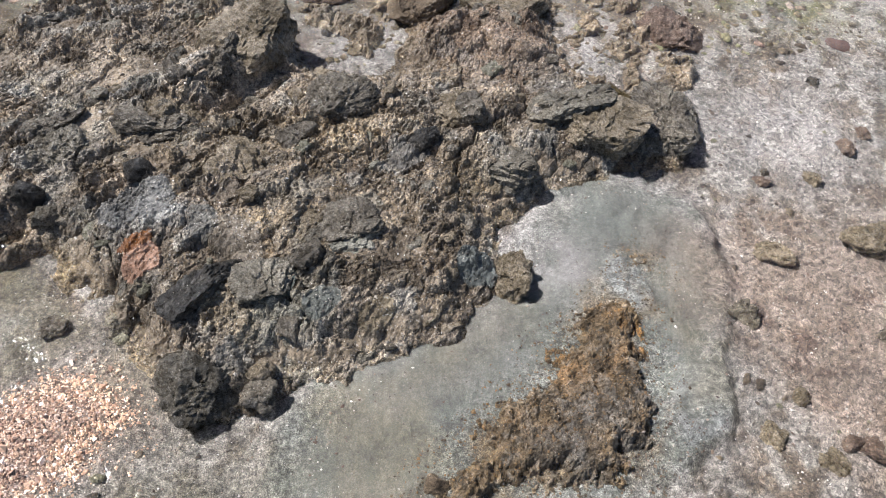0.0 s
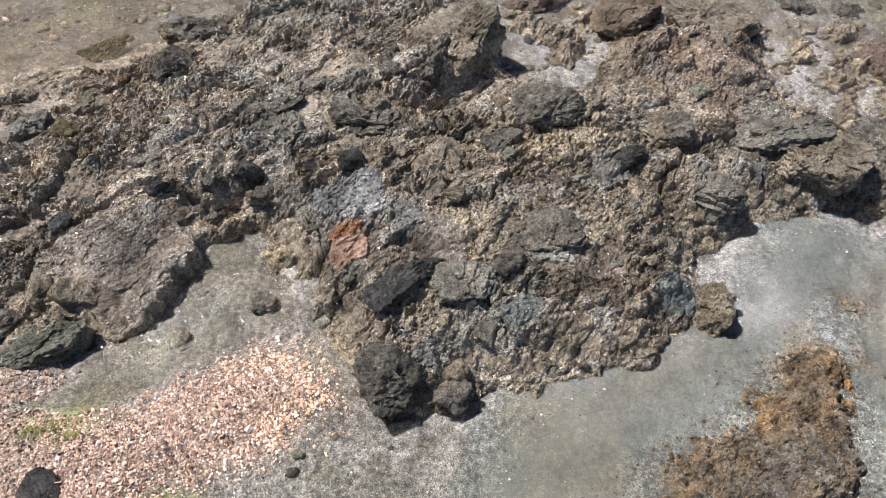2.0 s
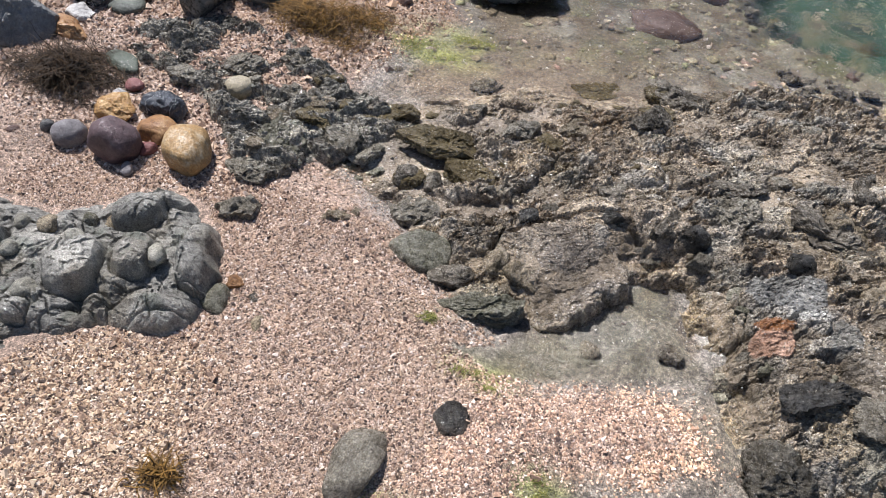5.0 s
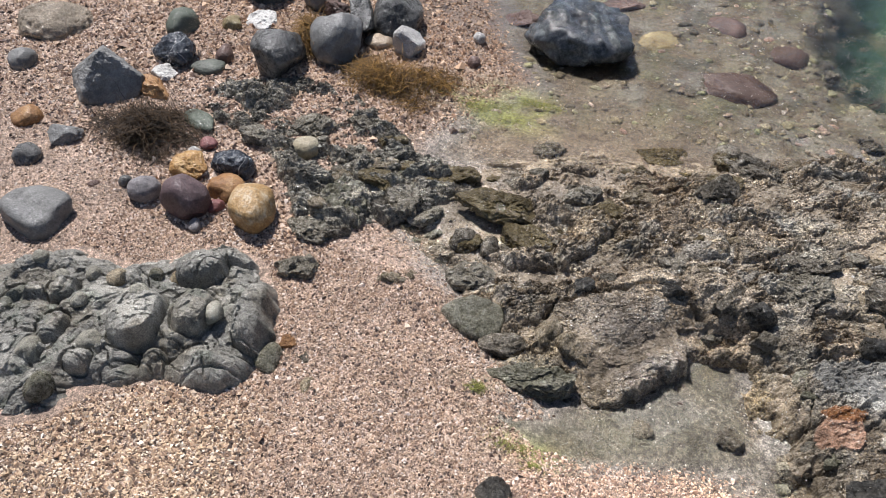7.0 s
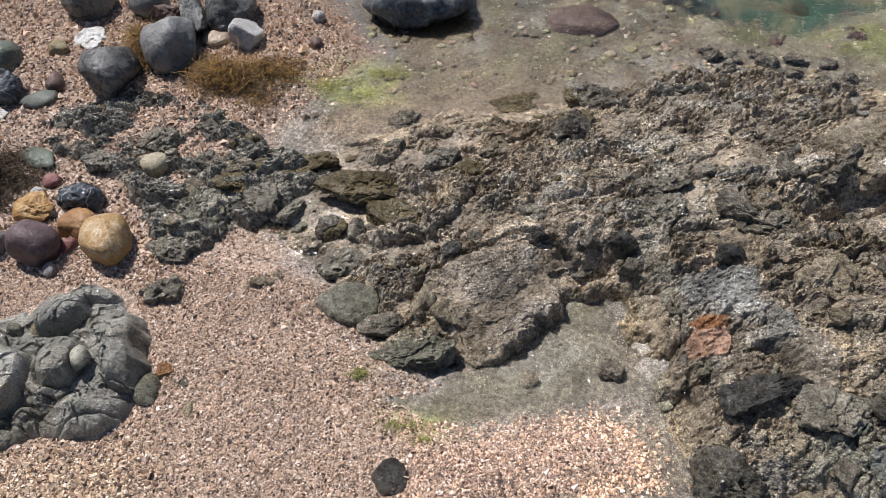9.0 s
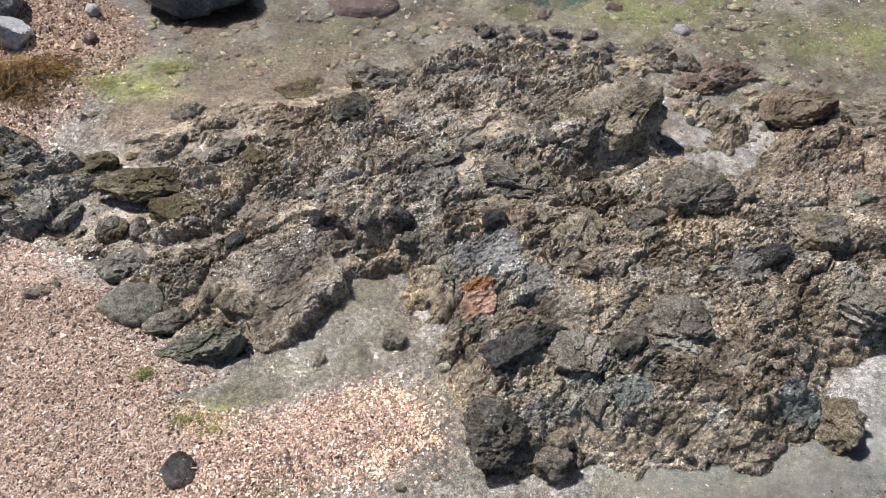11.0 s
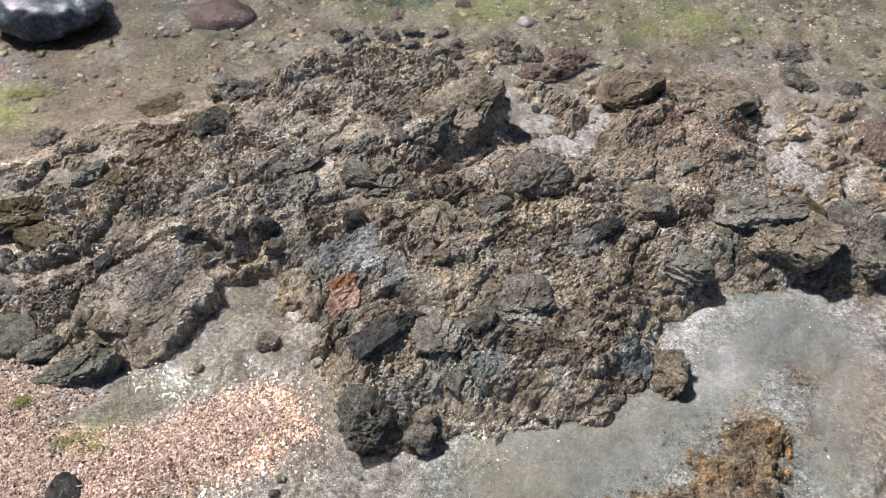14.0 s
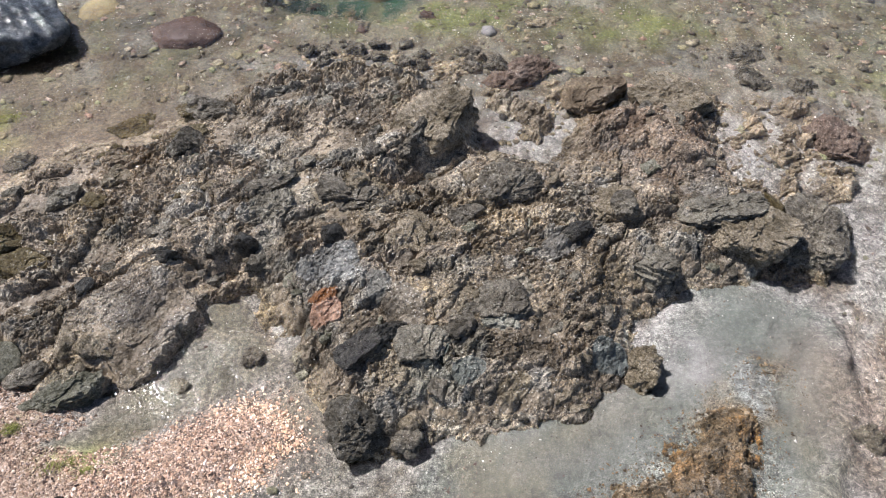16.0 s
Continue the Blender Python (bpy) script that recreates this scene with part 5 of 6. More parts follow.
def strands(name, cx, cy, rx, ry, turn, height, count, length, width, mat, seed, label, kind="", rise=0.1):
    """A heap of thin curved weed strands."""
    rng = np.random.default_rng(seed)
    segs = 7
    knots = max(3, count // 75)
    kr, kt = np.abs(rng.normal(0, 0.75, knots)), rng.uniform(0, 2 * np.pi, knots)
    pick = rng.integers(0, knots, count)
    u = (kr * np.cos(kt))[pick] * rx * 0.8 + rng.normal(0, 0.20, count) * rx
    w = (kr * np.sin(kt))[pick] * ry * 0.8 + rng.normal(0, 0.20, count) * ry
    r = np.clip(np.hypot(u / rx, w / ry), 0, 1)
    c, s = math.cos(radians(turn)), math.sin(radians(turn))
    x, y = cx + u * c - w * s, cy + u * s + w * c
    z = ground_height(x, y) + 0.006 + height * (1 - r ** 2) * rng.uniform(0.1, 1, count)
    head = rng.uniform(0, 2 * np.pi, knots)[pick] + rng.normal(0, 0.9, count)
    pts, bend, lift = [], rng.normal(0, 0.38, count), rng.normal(rise, 0.4, count)
    long = length * rng.uniform(0.4, 1.2, count) / segs
    g = ground_height(x, y)
    for k in range(segs + 1):
        half = width * (1 - 0.75 * k / segs) * np.ones(count)
        px, py = -np.sin(head), np.cos(head)
        pts.append(np.stack([np.column_stack([x + px * half, y + py * half, z]), np.column_stack([x - px * half, y - py * half, z + half * 0.6])], 1))
        x, y = x + np.cos(head) * long, y + np.sin(head) * long
        z = np.maximum(z + long * lift, g + 0.004)
        head, lift = head + bend + rng.normal(0, 0.35, count), lift - 0.13
    v = np.stack(pts, 1).reshape(count, -1, 3)
    quad = np.array([(2 * k, 2 * k + 1, 2 * k + 3, 2 * k + 2) for k in range(segs)])
    f = quad[None] + (np.arange(count) * 2 * (segs + 1))[:, None, None]
    me = mesh_of(name, v.reshape(-1, 3), f.reshape(-1, 4))
    me.materials.append(mat)
    return tagged(new(name, me), label, "seaweed", kind=kind)


def rubble(name, count, seed, spots, mat, label, flatness=1.0):
    """Low rough stones, too many to count, joined: spots gives their places and sizes."""
    rng = np.random.default_rng(seed)
    forms = []
    for k in range(10):
        me = rock_mesh("form", (0.1, 0.1 * rng.uniform(0.6, 0.95), 0.05), "rough", 700 + k, 1, 0.5)
        v = np.empty(len(me.vertices) * 3, np.float32)
        me.vertices.foreach_get("co", v)
        forms.append(v.reshape(-1, 3) * 10)
        bpy.data.meshes.remove(me)
    f = BALLS[1][1]
    x, y, size = spots(rng, count)
    z = ground_height(x, y)
    verts, faces = [], []
    for k in range(len(x)):
        t = rng.uniform(0, 2 * np.pi)
        c, s = math.cos(t), math.sin(t)
        v = forms[k % 10] * size[k] * np.array([1, rng.uniform(0.7, 1), flatness * rng.uniform(0.7, 1.3)])
        verts.append(np.column_stack([v[:, 0] * c - v[:, 1] * s + x[k], v[:, 0] * s + v[:, 1] * c + y[k], v[:, 2] + z[k] - 0.12 * flatness * size[k]]))
        faces.append(f + k * len(v))
    me = mesh_of(name, np.concatenate(verts), np.concatenate(faces))
    colour_layer(me, "hue", np.ones((len(me.vertices), 3)))
    me.materials.append(mat)
    return tagged(new(name, me), label, "stones", kind="stuff")


def bed_spots(rng, count):
    x, y = rng.uniform(-1.2, 3.1, count), rng.uniform(0.6, 4.2, count)
    p = flat(x, y)
    ok = (inside(x, y, SHORE) < -0.03) & (crust_edge(x, y) < -0.01) & (inside(x, y, SLAB) < -0.01) & (inside(x, y, SILT) < 0) & (fbm(p * 4, 3, 75) > rng.uniform(-0.5, 0.3, count))
    x, y = x[ok], y[ok]
    return x, y, np.minimum(rng.lognormal(-3.95, 0.5, len(x)), 0.045)


def far_spots(rng, count):
    x, y = rng.uniform(-1.3, 3.1, count), rng.uniform(2.5, 4.6, count)
    p = flat(x, y)
    ok = (inside(x, y, SHORE) < 0.02) & (crust_edge(x, y) < 0.0) & (fbm(p * 3, 3, 77) > rng.uniform(-0.9, 0.25, count))
    x, y = x[ok], y[ok]
    return x, y, np.minimum(rng.lognormal(-3.85, 0.5, len(x)), 0.06)


def scatter_lumps():
    """Small dark stones along the seaward edge of the outcrop and in the pool beside the slab."""
    rng = np.random.default_rng(9)
    for k in range(34):
        x = rng.uniform(0.0, 0.95)
        y = 3.28 - 0.28 * max(0, x - 0.35) + rng.normal(0, 0.05)
        s = rng.uniform(0.035, 0.08)
        loose("rock", "wetdark", (x, y, -0.02), (s, s * rng.uniform(0.7, 1.0), s * 0.7), rng.uniform(0, 180), "rough", 300 + k, "small dark encrusted rock awash at the outcrop's edge")
    for k in range(26):
        x, y = rng.uniform(1.75, 2.6), rng.uniform(0.85, 3.2)
        s = rng.uniform(0.03, 0.075)
        loose("rock", ("brownrock", "wetdark", "redrock")[k % 3], (x, y, -0.05), (s, s * rng.uniform(0.7, 1.0), s * 0.6), rng.uniform(0, 180), "rough", 340 + k, "small brown encrusted rock under shallow water")
    for k in range(44):
        x, y = rng.uniform(-0.9, 2.6), rng.uniform(3.3, 4.1)
        s = rng.uniform(0.04, 0.10)
        loose("rock", ("olive", "wetdark", "purplerock")[k % 3], (x, y, -0.1), (s, s * rng.uniform(0.7, 1.0), s * 0.6), rng.uniform(0, 180), "rough", 370 + k, "weedy dark rock under green shallow water")


build_ground()
build_water()
build_outcrop()
build_rusty()

# stones set in the outcrop
clast("black", (0.341, 1.765, 0.075), (0.245, 0.088, 0.075), 34, "flag", 100)
clast("greendark", (0.305, 1.532, 0.004), (0.185, 0.180, 0.115), 10, "rough", 101)
clast("wetdark", (0.440, 1.491, -0.005), (0.083, 0.097, 0.070), -12, "rough", 102)
clast("wetdark", (0.735, 1.885, 0.100), (0.174, 0.122, 0.049), 3, "rough", 103)
clast("greylayer", (0.741, 1.816, 0.087), (0.158, 0.089, 0.035), 3, "rough", 104)
clast("wetdark", (0.810, 2.354, 0.097), (0.235, 0.140, 0.077), 20, "rough", 105)
clast("brownrock", (0.578, 2.678, 0.100), (0.344, 0.218, 0.080), 36, "rough", 106)
clast("wetdark", (0.476, 2.590, 0.098), (0.171, 0.120, 0.084), 50, "rough", 107)
clast("brownrock", (0.305, 2.426, 0.080), (0.178, 0.266, 0.050), 12, "rough", 108)
clast("wetdark", (0.293, 2.318, 0.089), (0.154, 0.074, 0.042), 17, "rough", 109)
clast("brownrock", (0.469, 2.173, 0.078), (0.185, 0.182, 0.084), -2, "rough", 110)
clast("black", (0.223, 2.147, 0.111), (0.078, 0.069, 0.060), 13, "block", 111)
clast("wetdark", (-0.152, 2.180, 0.065), (0.064, 0.133, 0.045), -5, "block", 112)
clast("black", (-0.065, 2.157, 0.070), (0.089, 0.066, 0.060), 17, "block", 113)
clast("slate", (-0.024, 2.102, 0.058), (0.094, 0.065, 0.035), 39, "block", 114)
clast("palebrown", (-0.124, 1.942, -0.020), (0.121, 0.058, 0.050), 47, "rough", 115)
clast("brownrock", (-0.564, 1.807, 0.042), (0.083, 0.103, 0.056), 7, "block", 116)
clast("greenlayer", (-0.781, 1.765, 0.010), (0.206, 0.152, 0.080), 36, "smoothblock", 117)
clast("wetdark", (-0.652, 1.733, 0.002), (0.143, 0.086, 0.056), 38, "block", 118)
clast("greenlayer", (-0.771, 1.677, -0.011), (0.159, 0.054, 0.042), 1, "rough", 119)
clast("wetdark", (-0.955, 2.037, 0.019), (0.095, 0.092, 0.042), 10, "block", 120)
clast("wetdark", (-0.875, 2.049, 0.019), (0.059, 0.082, 0.042), 7, "block", 121)
clast("black", (-0.315, 2.124, 0.068), (0.087, 0.058, 0.043), 12, "block", 122)
clast("wetdark", (-0.341, 2.228, 0.059), (0.092, 0.089, 0.042), 17, "rough", 123)
clast("wetdark", (-0.327, 2.626, 0.103), (0.148, 0.122, 0.063), 21, "block", 124)
clast("wetdark", (-0.947, 2.638, 0.029), (0.127, 0.107, 0.042), 23, "rough", 125)
clast("wetdark", (-1.340, 2.495, 0.009), (0.114, 0.108, 0.042), 36, "rough", 126)
clast("wetdark", (0.606, 1.799, 0.090), (0.080, 0.097, 0.049), -12, "rough", 127)
clast("wetdark", (0.545, 1.999, 0.099), (0.077, 0.084, 0.042), 7, "rough", 128)
clast("black", (1.004, 2.140, 0.109), (0.095, 0.059, 0.051), 23, "rough", 129)
clast("wetdark", (1.179, 2.243, 0.111), (0.078, 0.101, 0.049), -13, "rough", 130)
clast("brownrock", (1.142, 1.695, -0.003), (0.118, 0.154, 0.077), -9, "rough", 131)
clast("black", (-0.537, 2.009, 0.058), (0.059, 0.068, 0.035), 20, "rough", 132)
clast("wetdark", (1.846, 2.184, 0.008), (0.219, 0.306, 0.084), -14, "layer", 133)
clast("wetdark", (2.000, 2.256, 0.005), (0.073, 0.153, 0.070), -10, "rough", 134)
clast("olive", (1.739, 2.309, 0.030), (0.101, 0.061, 0.049), -65, "block", 135)
# no stone here: this clast is added to fill a narrow shadowed gap
clast("slate", (1.247, 2.035, 0.062), (0.150, 0.124, 0.056), -46, "rough", 136)
clast("wetdark", (1.014, 2.152, 0.108), (0.095, 0.054, 0.035), 19, "rough", 137)
clast("wetdark", (0.803, 2.385, 0.102), (0.208, 0.151, 0.056), 7, "rough", 138)
clast("slate", (0.496, 1.744, 0.092), (0.163, 0.112, 0.035), -2, "rough", 139)
clast("brownrock", (0.447, 1.545, 0.089), (0.070, 0.065, 0.042), -9, "rough", 140)
clast("wetdark", (0.651, 2.226, 0.109), (0.131, 0.093, 0.042), 4, "rough", 141)
clast("brownrock", (1.162, 2.292, 0.100), (0.152, 0.178, 0.049), -6, "rough", 142)
clast("wetdark", (0.289, 2.339, 0.099), (0.272, 0.096, 0.042), -12, "rough", 143)
clast("slate", (0.020, 2.299, 0.098), (0.169, 0.124, 0.035), 16, "rough", 144)
clast("wetdark", (-0.293, 2.876, 0.089), (0.277, 0.115, 0.042), -18, "rough", 145)
clast("wetdark", (0.355, 2.520, 0.112), (0.103, 0.129, 0.056), -17, "rough", 146)
clast("greenlayer", (-1.406, 1.962, 0.012), (0.204, 0.243, 0.056), 41, "rough", 147)
clast("slate", (-1.215, 2.069, 0.009), (0.132, 0.131, 0.042), 38, "rough", 148)
clast("slate", (-1.603, 2.378, 0.029), (0.129, 0.121, 0.042), 14, "rough", 149)
clast("slate", (-1.866, 2.088, 0.029), (0.141, 0.102, 0.042), 3, "rough", 150)
clast("slate", (-1.751, 2.251, 0.029), (0.188, 0.137, 0.042), 19, "rough", 151)
clast("slate", (-1.480, 2.194, 0.028), (0.097, 0.118, 0.035), 32, "rough", 152)
clast("slate", (-1.257, 1.919, 0.007), (0.126, 0.084, 0.035), 27, "rough", 153)
clast("slate", (-1.405, 1.803, 0.007), (0.157, 0.075, 0.035), 7, "rough", 154)
clast("wetdark", (0.004, 2.393, 0.100), (0.187, 0.069, 0.030), 26, "flag", 155)
clast("greenlayer", (-0.532, 1.667, 0.000), (0.231, 0.111, 0.055), 20, "layer", 156)
clast("slate", (-0.469, 1.569, -0.005), (0.173, 0.101, 0.050), 20, "layer", 157)
clast("brownrock", (-0.536, 1.779, 0.020), (0.104, 0.076, 0.040), 33, "block", 158)
clast("slate", (-0.866, 1.910, 0.000), (0.138, 0.096, 0.040), 23, "layer", 159)

clast("palebrown", (-0.185, 1.845, 0.0), (0.12, 0.055, 0.045), 52, "block", 183)
clast("brownrock", (-0.265, 1.755, 0.0), (0.10, 0.05, 0.035), 55, "layer", 184)
clast("palebrown", (-0.30, 1.69, 0.0), (0.08, 0.045, 0.03), 40, "block", 185)
clast("brownrock", (-0.475, 1.815, 0.04), (0.11, 0.12, 0.05), 44, "block", 186)
# flat olive and grey slabs lying in the silt of the awash side: material, centre, length, width, turn
AWASH_SLABS = (
    ("olive", -0.936, 2.214, 0.278, 0.15, 29), ("olive", -0.784, 2.141, 0.163, 0.14, 29), ("olive", -1.157, 2.292, 0.195, 0.14, 29), ("olive", -0.949, 2.035, 0.10, 0.09, 29),
    ("olive", -0.614, 2.385, 0.125, 0.10, 29), ("olive", -0.576, 2.84, 0.209, 0.13, 29), ("olive", -0.338, 2.89, 0.149, 0.12, 28), ("olive", -0.331, 2.695, 0.142, 0.11, 29),
    ("slate", -1.123, 2.066, 0.126, 0.077, 29), ("slate", -1.061, 1.87, 0.14, 0.068, 29), ("brownrock", -0.559, 2.515, 0.112, 0.082, 28), ("slate", -0.722, 2.422, 0.135, 0.083, 29), ("olive", -1.331, 2.11, 0.156, 0.109, 29))
for k, (mat, x, y, a, b, turn) in enumerate(AWASH_SLABS):
    clast(mat, (x, y, 0.03), (a, b, 0.028 + 0.06 * b), turn, "flag", 160 + k)
clast("slate", (1.54, 2.235, 0.085), (0.34, 0.13, 0.075), 10, "layer", 180)
clast("brownrock", (1.60, 2.13, 0.055), (0.30, 0.18, 0.085), 2, "layer", 181)

small_clasts()

build_lump()

# loose stones of the beach and the shallows
loose("boulder", "sandstone", (-3.16, 2.23, 0.03), (0.33, 0.29, 0.11), 19, "pitted", 1, "pale brown pitted boulder on beach gravel")
loose("boulder", "greystone", (-2.59, 2.01, 0.03), (0.310, 0.243, 0.200), -9, "wedge", 2, "grey angular boulder with a split face on gravel")
loose("stone", "greystone", (-3.00, 1.95, 0.03), (0.108, 0.121, 0.088), 29, "cobble", 3, "grey stone half sunk in beach gravel")
loose("cobble", "greenstone", (-2.66, 2.51, 0.03), (0.126, 0.189, 0.110), 29, "cobble", 4, "mottled green cobble lying on beach gravel")
loose("stone", "blackvein", (-2.51, 2.32, 0.03), (0.172, 0.165, 0.123), 22, "block", 5, "black stone with white quartz veins on gravel")
loose("cobble", "darkgreen", (-2.35, 2.33, 0.03), (0.147, 0.116, 0.040), 32, "cobble", 6, "flat dark green cobble on beach gravel")
loose("cobble", "redbrown", (-2.35, 2.43, 0.03), (0.074, 0.111, 0.063), 36, "cobble", 7, "small reddish brown cobble on beach gravel")
loose("stone", "ochre", (-2.50, 2.64, 0.03), (0.090, 0.097, 0.059), 29, "cobble", 8, "yellowish stone lying on beach gravel")
loose("stone", "quartz", (-2.42, 2.74, 0.03), (0.144, 0.140, 0.030), 25, "block", 9, "whitish quartz stone on beach gravel")
loose("stone", "rust", (-2.42, 2.10, 0.03), (0.198, 0.092, 0.060), -7, "block", 10, "orange brown wedge of stone on gravel")
loose("stone", "quartz", (-2.46, 2.20, 0.03), (0.109, 0.107, 0.044), 25, "block", 11, "dull white flat stone in beach gravel")
loose("boulder", "darkgrey", (-2.13, 2.52, 0.03), (0.208, 0.315, 0.176), 29, "smoothblock", 12, "dark grey rounded boulder among beach cobbles")
loose("boulder", "greystone", (-2.00, 2.73, 0.03), (0.225, 0.265, 0.197), 24, "smoothblock", 13, "smooth grey rounded boulder beside brown seaweed")
loose("boulder", "darkgrey", (-1.89, 3.05, 0.03), (0.217, 0.291, 0.176), 29, "smoothblock", 14, "dark smooth boulder at the head of the beach")
loose("stone", "tanstone", (-1.95, 2.98, 0.03), (0.170, 0.087, 0.060), -22, "block", 15, "tan stone wedged between beach boulders")
loose("stone", "tanstone", (-1.88, 2.88, 0.03), (0.122, 0.107, 0.040), 44, "cobble", 16, "tan rounded stone beside the seaweed")
loose("stone", "quartz", (-1.74, 2.90, 0.03), (0.134, 0.121, 0.118), 25, "angular", 17, "white and grey angular stone on gravel")
loose("stone", "redbrown", (-2.17, 2.97, 0.03), (0.126, 0.079, 0.070), -19, "block", 18, "brown stone wedged between boulders")
loose("boulder", "darkgrey", (-2.04, 2.97, 0.03), (0.345, 0.099, 0.130), -46, "block", 19, "dark upright stone between two boulders")
loose("boulder", "greystone", (-2.29, 3.01, 0.03), (0.171, 0.152, 0.134), 23, "cobble", 20, "grey boulder at the back of the beach")
loose("boulder", "darkgrey", (-2.56, 2.94, 0.03), (0.218, 0.219, 0.189), 21, "cobble", 21, "dark rounded boulder at the back of the beach")
loose("stone", "rust", (-2.66, 1.71, 0.03), (0.120, 0.113, 0.075), 34, "cobble", 22, "rust coloured stone on beach gravel")
loose("stone", "greystone", (-2.45, 1.71, 0.03), (0.122, 0.118, 0.070), 79, "angular", 23, "small triangular grey stone on gravel")
loose("stone", "darkgrey", (-2.46, 1.56, 0.03), (0.101, 0.098, 0.075), 29, "cobble", 24, "dark round stone on beach gravel")
loose("boulder", "greystone", (-2.18, 1.37, 0.03), (0.239, 0.195, 0.120), 26, "smoothblock", 25, "bluish grey boulder sunk in gravel")
loose("stone", "orange", (-1.94, 1.83, 0.04), (0.136, 0.113, 0.060), 16, "block", 26, "orange brown stone in a cluster of cobbles")
loose("stone", "blackvein", (-1.81, 1.91, 0.04), (0.153, 0.101, 0.080), -1, "block", 27, "glossy black stone in a cluster of cobbles")
loose("stone", "rust", (-1.76, 1.81, 0.03), (0.131, 0.110, 0.060), 3, "smoothblock", 28, "rusty blocky stone between coloured cobbles")
loose("cobble", "purple", (-1.80, 1.67, 0.03), (0.161, 0.149, 0.140), 41, "cobble", 29, "dark purple pitted cobble on gravel")
loose("cobble", "tan", (-1.59, 1.76, 0.03), (0.143, 0.196, 0.123), 30, "cobble", 30, "tan and cream rounded cobble with dark side")
loose("cobble", "lilac", (-1.97, 1.65, 0.03), (0.104, 0.110, 0.084), 14, "cobble", 31, "pale lilac grey cobble on gravel")
loose("stone", "redstone", (-1.73, 1.72, 0.03), (0.074, 0.053, 0.035), 42, "cobble", 32, "small dark red stone under a cobble")
loose("stone", "darkgrey", (-2.07, 1.65, 0.03), (0.048, 0.051, 0.042), 40, "cobble", 33, "small dark grey pebble on gravel")
loose("pebble", "redbrown", (-2.16, 1.59, 0.03), (0.043, 0.043, 0.020), 30, "cobble", 34, "tiny reddish pebble on gravel")
loose("pebble", "lilac", (-1.72, 1.62, 0.03), (0.042, 0.055, 0.034), 30, "cobble", 35, "dull pinkish grey pebble on gravel")
loose("pebble", "redstone", (-1.99, 1.96, 0.03), (0.070, 0.064, 0.030), 7, "cobble", 36, "dark red pebble beside seaweed")
loose("pebble", "quartz", (-2.00, 1.90, 0.03), (0.049, 0.048, 0.025), 29, "cobble", 37, "whitish pebble beside dark seaweed")
loose("stone", "greenstone", (-2.12, 2.05, 0.02), (0.184, 0.091, 0.040), -13, "cobble", 38, "grey green slab of stone in wet gravel")
loose("cobble", "cream", (-1.67, 2.12, 0.02), (0.101, 0.098, 0.070), 29, "cobble", 39, "cream coloured cobble lodged in wet bedrock")
loose("boulder", "veined", (-1.16, 3.38, -0.05), (0.450, 0.424, 0.220), 14, "ridged", 40, "large grey veined boulder standing in shallow water")
loose("stone", "ochre", (-0.87, 3.60, -0.06), (0.225, 0.175, 0.050), 54, "cobble", 41, "yellowish stone under shallow water")
loose("stone", "redbrown", (-1.48, 3.44, 0.00), (0.158, 0.135, 0.060), 13, "block", 42, "dark reddish stone at the edge of water")
loose("stone", "redbrown", (-0.67, 3.88, -0.10), (0.211, 0.202, 0.106), 22, "cobble", 43, "reddish stone under clear shallow water")
loose("boulder", "purplerock", (-0.49, 3.41, -0.07), (0.34, 0.26, 0.090), 8, "smoothblock", 44, "purplish brown flat boulder under shallow water")
loose("stone", "purplerock", (-0.36, 3.79, -0.10), (0.180, 0.178, 0.088), 22, "cobble", 45, "dark purple stone under shallow water")
loose("pebble", "redbrown", (-1.45, 2.95, 0.02), (0.054, 0.068, 0.039), 29, "cobble", 46, "small brown pebble on gravel")
loose("pebble", "quartz", (-1.53, 3.13, 0.02), (0.054, 0.063, 0.039), 29, "cobble", 47, "pale pebble on gravel")
loose("stone", "redbrown", (-1.15, 3.81, -0.05), (0.229, 0.125, 0.050), 46, "block", 48, "brown flat stone at the water's edge")
loose("rock", "slate", (-1.33, 1.66, 0.00), (0.124, 0.100, 0.060), 39, "rough", 49, "low grey rock beside the conglomerate boulder")
loose("rock", "brownrock", (-1.04, 1.78, 0.00), (0.147, 0.075, 0.060), 41, "rough", 50, "low brown rock at the gravel's edge")
loose("stone", "black", (-0.45, 1.32, 0.01), (0.098, 0.096, 0.050), 31, "cobble", 51, "single dark grey speckled stone on pale gravel")
loose("boulder", "slate", (-0.60, 1.11, 0.02), (0.20, 0.12, 0.055), 95, "smoothblock", 52, "flat grey slab of stone half buried in gravel")
loose("stone", "tanrock", (0.80, 1.18, -0.03), (0.075, 0.066, 0.060), -3, "block", 53, "small rusty brown stone in shallow silt")
loose("stone", "wetdark", (1.77, 1.47, -0.03), (0.095, 0.083, 0.050), -30, "rough", 54, "dark rough stone in the shallow pool")
loose("stone", "brownrock", (1.66, 1.11, -0.05), (0.077, 0.091, 0.050), -20, "rough", 55, "brown algae covered stone under water")
loose("stone", "brownrock", (1.78, 1.02, -0.05), (0.076, 0.080, 0.030), -18, "rough", 56, "brown stone under shallow water")
loose("rock", "brownrock", (1.98, 1.64, -0.03), (0.117, 0.074, 0.050), -29, "rough", 57, "brown low rock in the shallow pool")
loose("rock", "brownrock", (2.32, 1.62, -0.03), (0.228, 0.116, 0.060), 1, "rough", 58, "brown encrusted rock in the shallow pool")
loose("stone", "redbrown", (2.80, 2.52, -0.05), (0.108, 0.087, 0.030), -12, "cobble", 59, "small dark red stone under water")
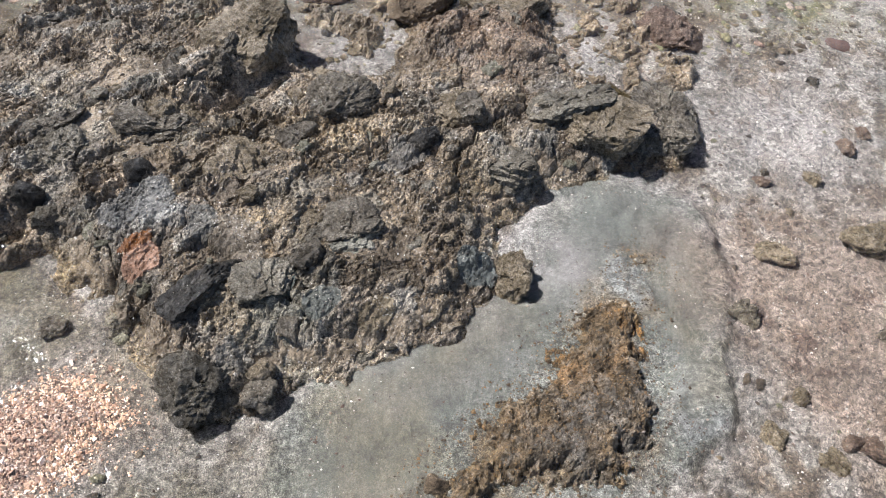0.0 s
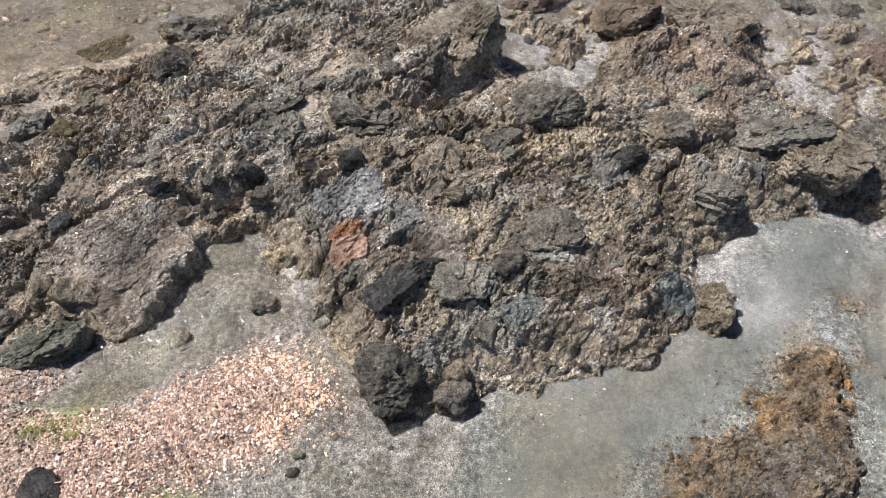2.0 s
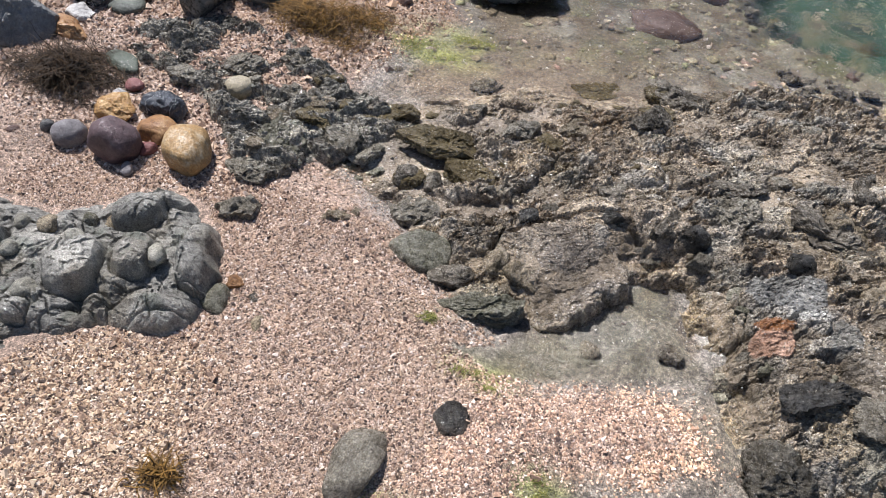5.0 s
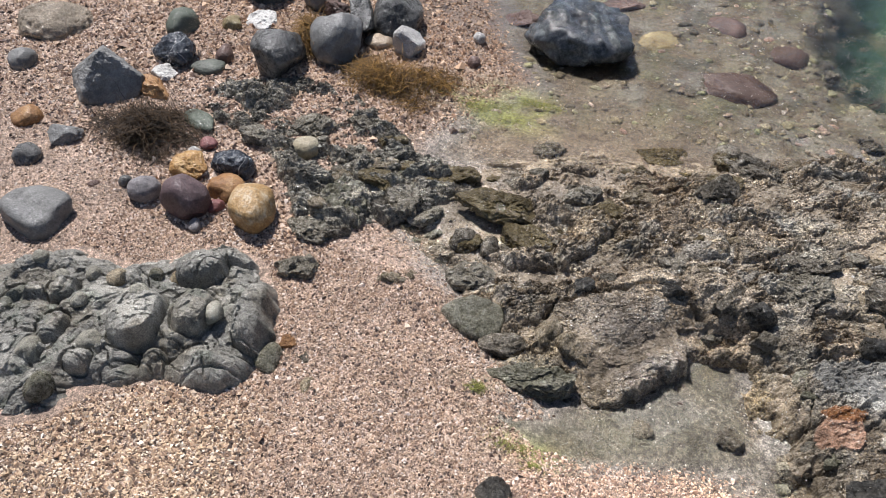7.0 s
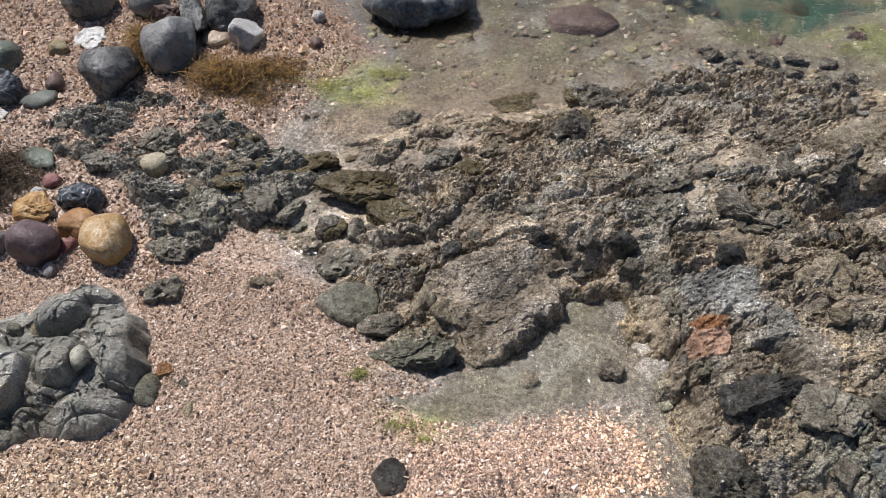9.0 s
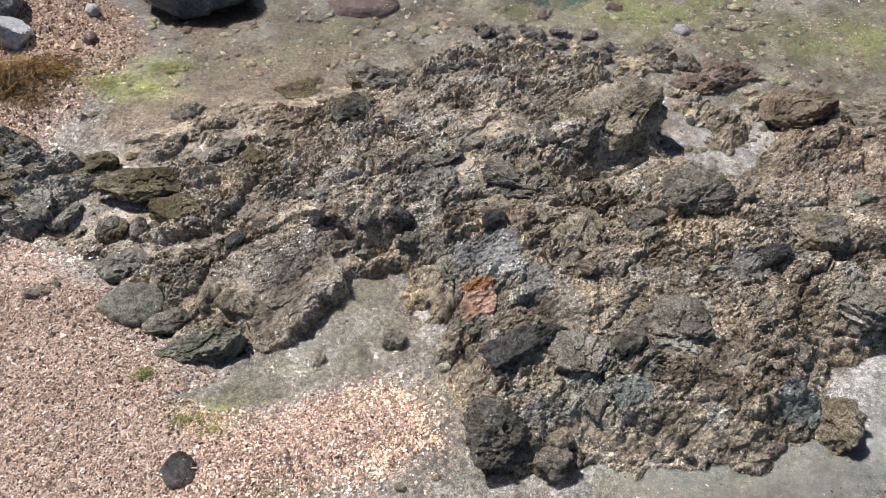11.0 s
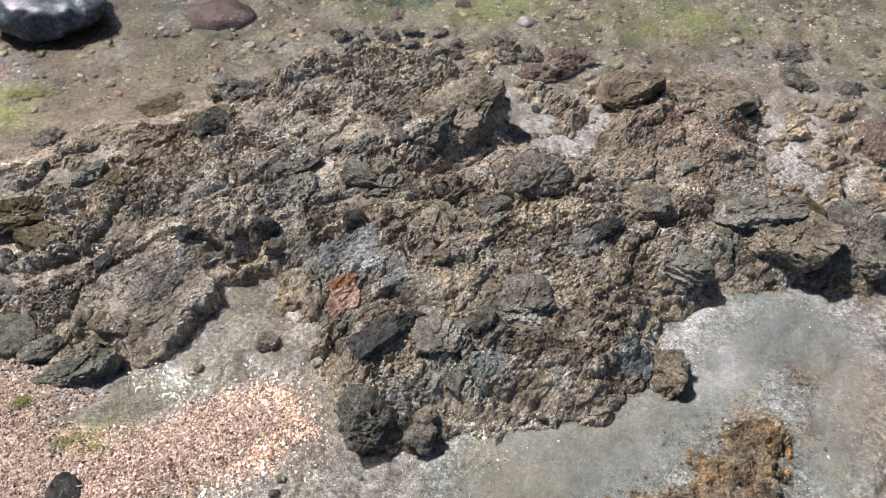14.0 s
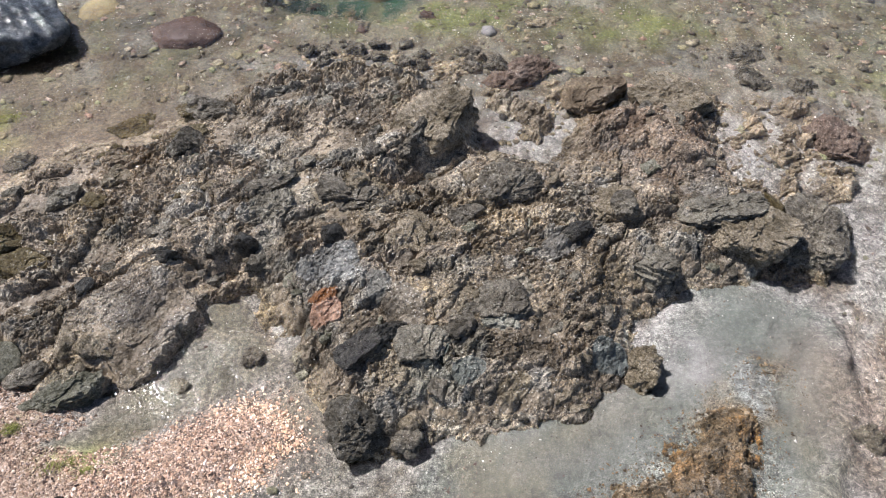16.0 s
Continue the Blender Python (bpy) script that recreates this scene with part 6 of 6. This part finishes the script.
loose("rock", "redrock", (0.95, 3.11, -0.02), (0.335, 0.174, 0.070), 18, "rough", 60, "reddish brown encrusted rock in shallow water")
loose("rock", "tanrock", (1.22, 2.95, -0.02), (0.296, 0.195, 0.080), 22, "layer", 61, "tan topped rock with dark undercut edge in water")
loose("rock", "brownrock", (1.52, 2.89, -0.01), (0.36, 0.29, 0.115), -15, "layer", 62, "dark encrusted slab rising from shallow water")
loose("rock", "redrock", (2.15, 2.67, -0.04), (0.263, 0.229, 0.080), -1, "rough", 63, "reddish brown encrusted rock in the shallows")
loose("rock", "wetdark", (1.95, 3.23, -0.05), (0.190, 0.209, 0.060), -13, "rough", 64, "dark encrusted rock in the shallows")
loose("rock", "wetdark", (1.92, 3.06, -0.05), (0.152, 0.169, 0.060), -8, "rough", 65, "small dark encrusted rock in the shallows")
loose("rock", "wetdark", (2.11, 2.98, -0.05), (0.117, 0.140, 0.050), -12, "rough", 66, "small dark rock in the shallows")
loose("rock", "brownrock", (1.09, 3.47, -0.06), (0.192, 0.103, 0.050), -7, "rough", 67, "brown rock under green shallow water")
loose("stone", "lilac", (0.84, 3.41, -0.06), (0.070, 0.082, 0.059), -8, "cobble", 68, "single pale stone under green water")
loose("rock", "wetdark", (1.41, 3.60, -0.08), (0.171, 0.149, 0.050), -4, "rough", 69, "dark rock under green shallow water")
loose("rock", "wetdark", (1.84, 3.49, -0.08), (0.125, 0.115, 0.050), -3, "rough", 70, "small dark rock under shallow water")
# added stone whose dark colour stands for a small dark hollow
loose("stone", "wetdark", (-0.22, 1.70, -0.01), (0.059, 0.058, 0.015), 17, "cobble", 72, "low dark stone standing in for a hollow in wet silt")
loose("stone", "wetdark", (-0.02, 1.79, 0.00), (0.068, 0.068, 0.030), -6, "rough", 73, "small dark stone in wet silt")
scatter_lumps()

build_gravel()
build_chips()
build_tufts()
rubble("bed_cobbles", 5200, 62, far_spots, chip_material("bed_cobbles", [(0.0, (0.05, 0.042, 0.025)), (0.3, (0.14, 0.105, 0.06)), (0.5, (0.22, 0.175, 0.10)), (0.68, (0.20, 0.20, 0.10)), (0.82, (0.32, 0.26, 0.19)), (0.93, (0.24, 0.14, 0.10)), (1.0, (0.44, 0.40, 0.34))], True),
       "flat tan, olive and brown cobbles paving the submerged bed", 0.45)
rubble("bed_rubble", 1300, 61, bed_spots, chip_material("weedy_rubble", [(0.0, (0.035, 0.028, 0.02)), (0.4, (0.09, 0.065, 0.042)), (0.7, (0.15, 0.115, 0.075)), (0.9, (0.17, 0.16, 0.095)), (1.0, (0.28, 0.25, 0.21))], True), "small brown and grey stones littering the submerged bed", 0.7)
GOLD = weed_material("golden_seaweed", (0.020, 0.011, 0.004), (0.23, 0.125, 0.030))
DARKWEED = weed_material("dark_brown_seaweed", (0.009, 0.006, 0.004), (0.055, 0.032, 0.014))
GREENWEED = weed_material("green_algae", (0.09, 0.10, 0.02), (0.24, 0.22, 0.07))
strands("seaweed", -2.21, 1.89, 0.17, 0.13, 30, 0.085, 1250, 0.13, 0.0016, DARKWEED, 21, "heap of fine dark brown seaweed on gravel")
strands("seaweed", -1.66, 2.66, 0.20, 0.12, 10, 0.075, 1500, 0.12, 0.0014, GOLD, 22, "heap of golden brown seaweed on wet stones")
strands("seaweed", -2.12, 2.72, 0.16, 0.05, 130, 0.10, 1100, 0.11, 0.0015, GOLD, 23, "strand of golden brown seaweed between boulders")
strands("seaweed", -0.93, 0.90, 0.09, 0.05, 20, 0.02, 150, 0.08, 0.0018, GOLD, 24, "small tuft of brown seaweed on gravel")
for k, (cx, cy, rx, ry) in enumerate(SHOAL[3:]):
    strands("green_algae", cx, cy, rx, ry, 20, 0.008, 420 if k < 2 else 110, 0.022, 0.0009, GREENWEED, 30 + k, "thin patch of yellow-green algae on wet stones", "stuff", -0.3)
SILTWEED = weed_material("filament_algae", (0.16, 0.14, 0.09), (0.38, 0.36, 0.29))
strands("filament_algae", -0.24, 1.66, 0.24, 0.10, 48, 0.006, 420, 0.05, 0.0004, SILTWEED, 41, "dull olive algae threads on silt under thin water", "stuff", -0.4)
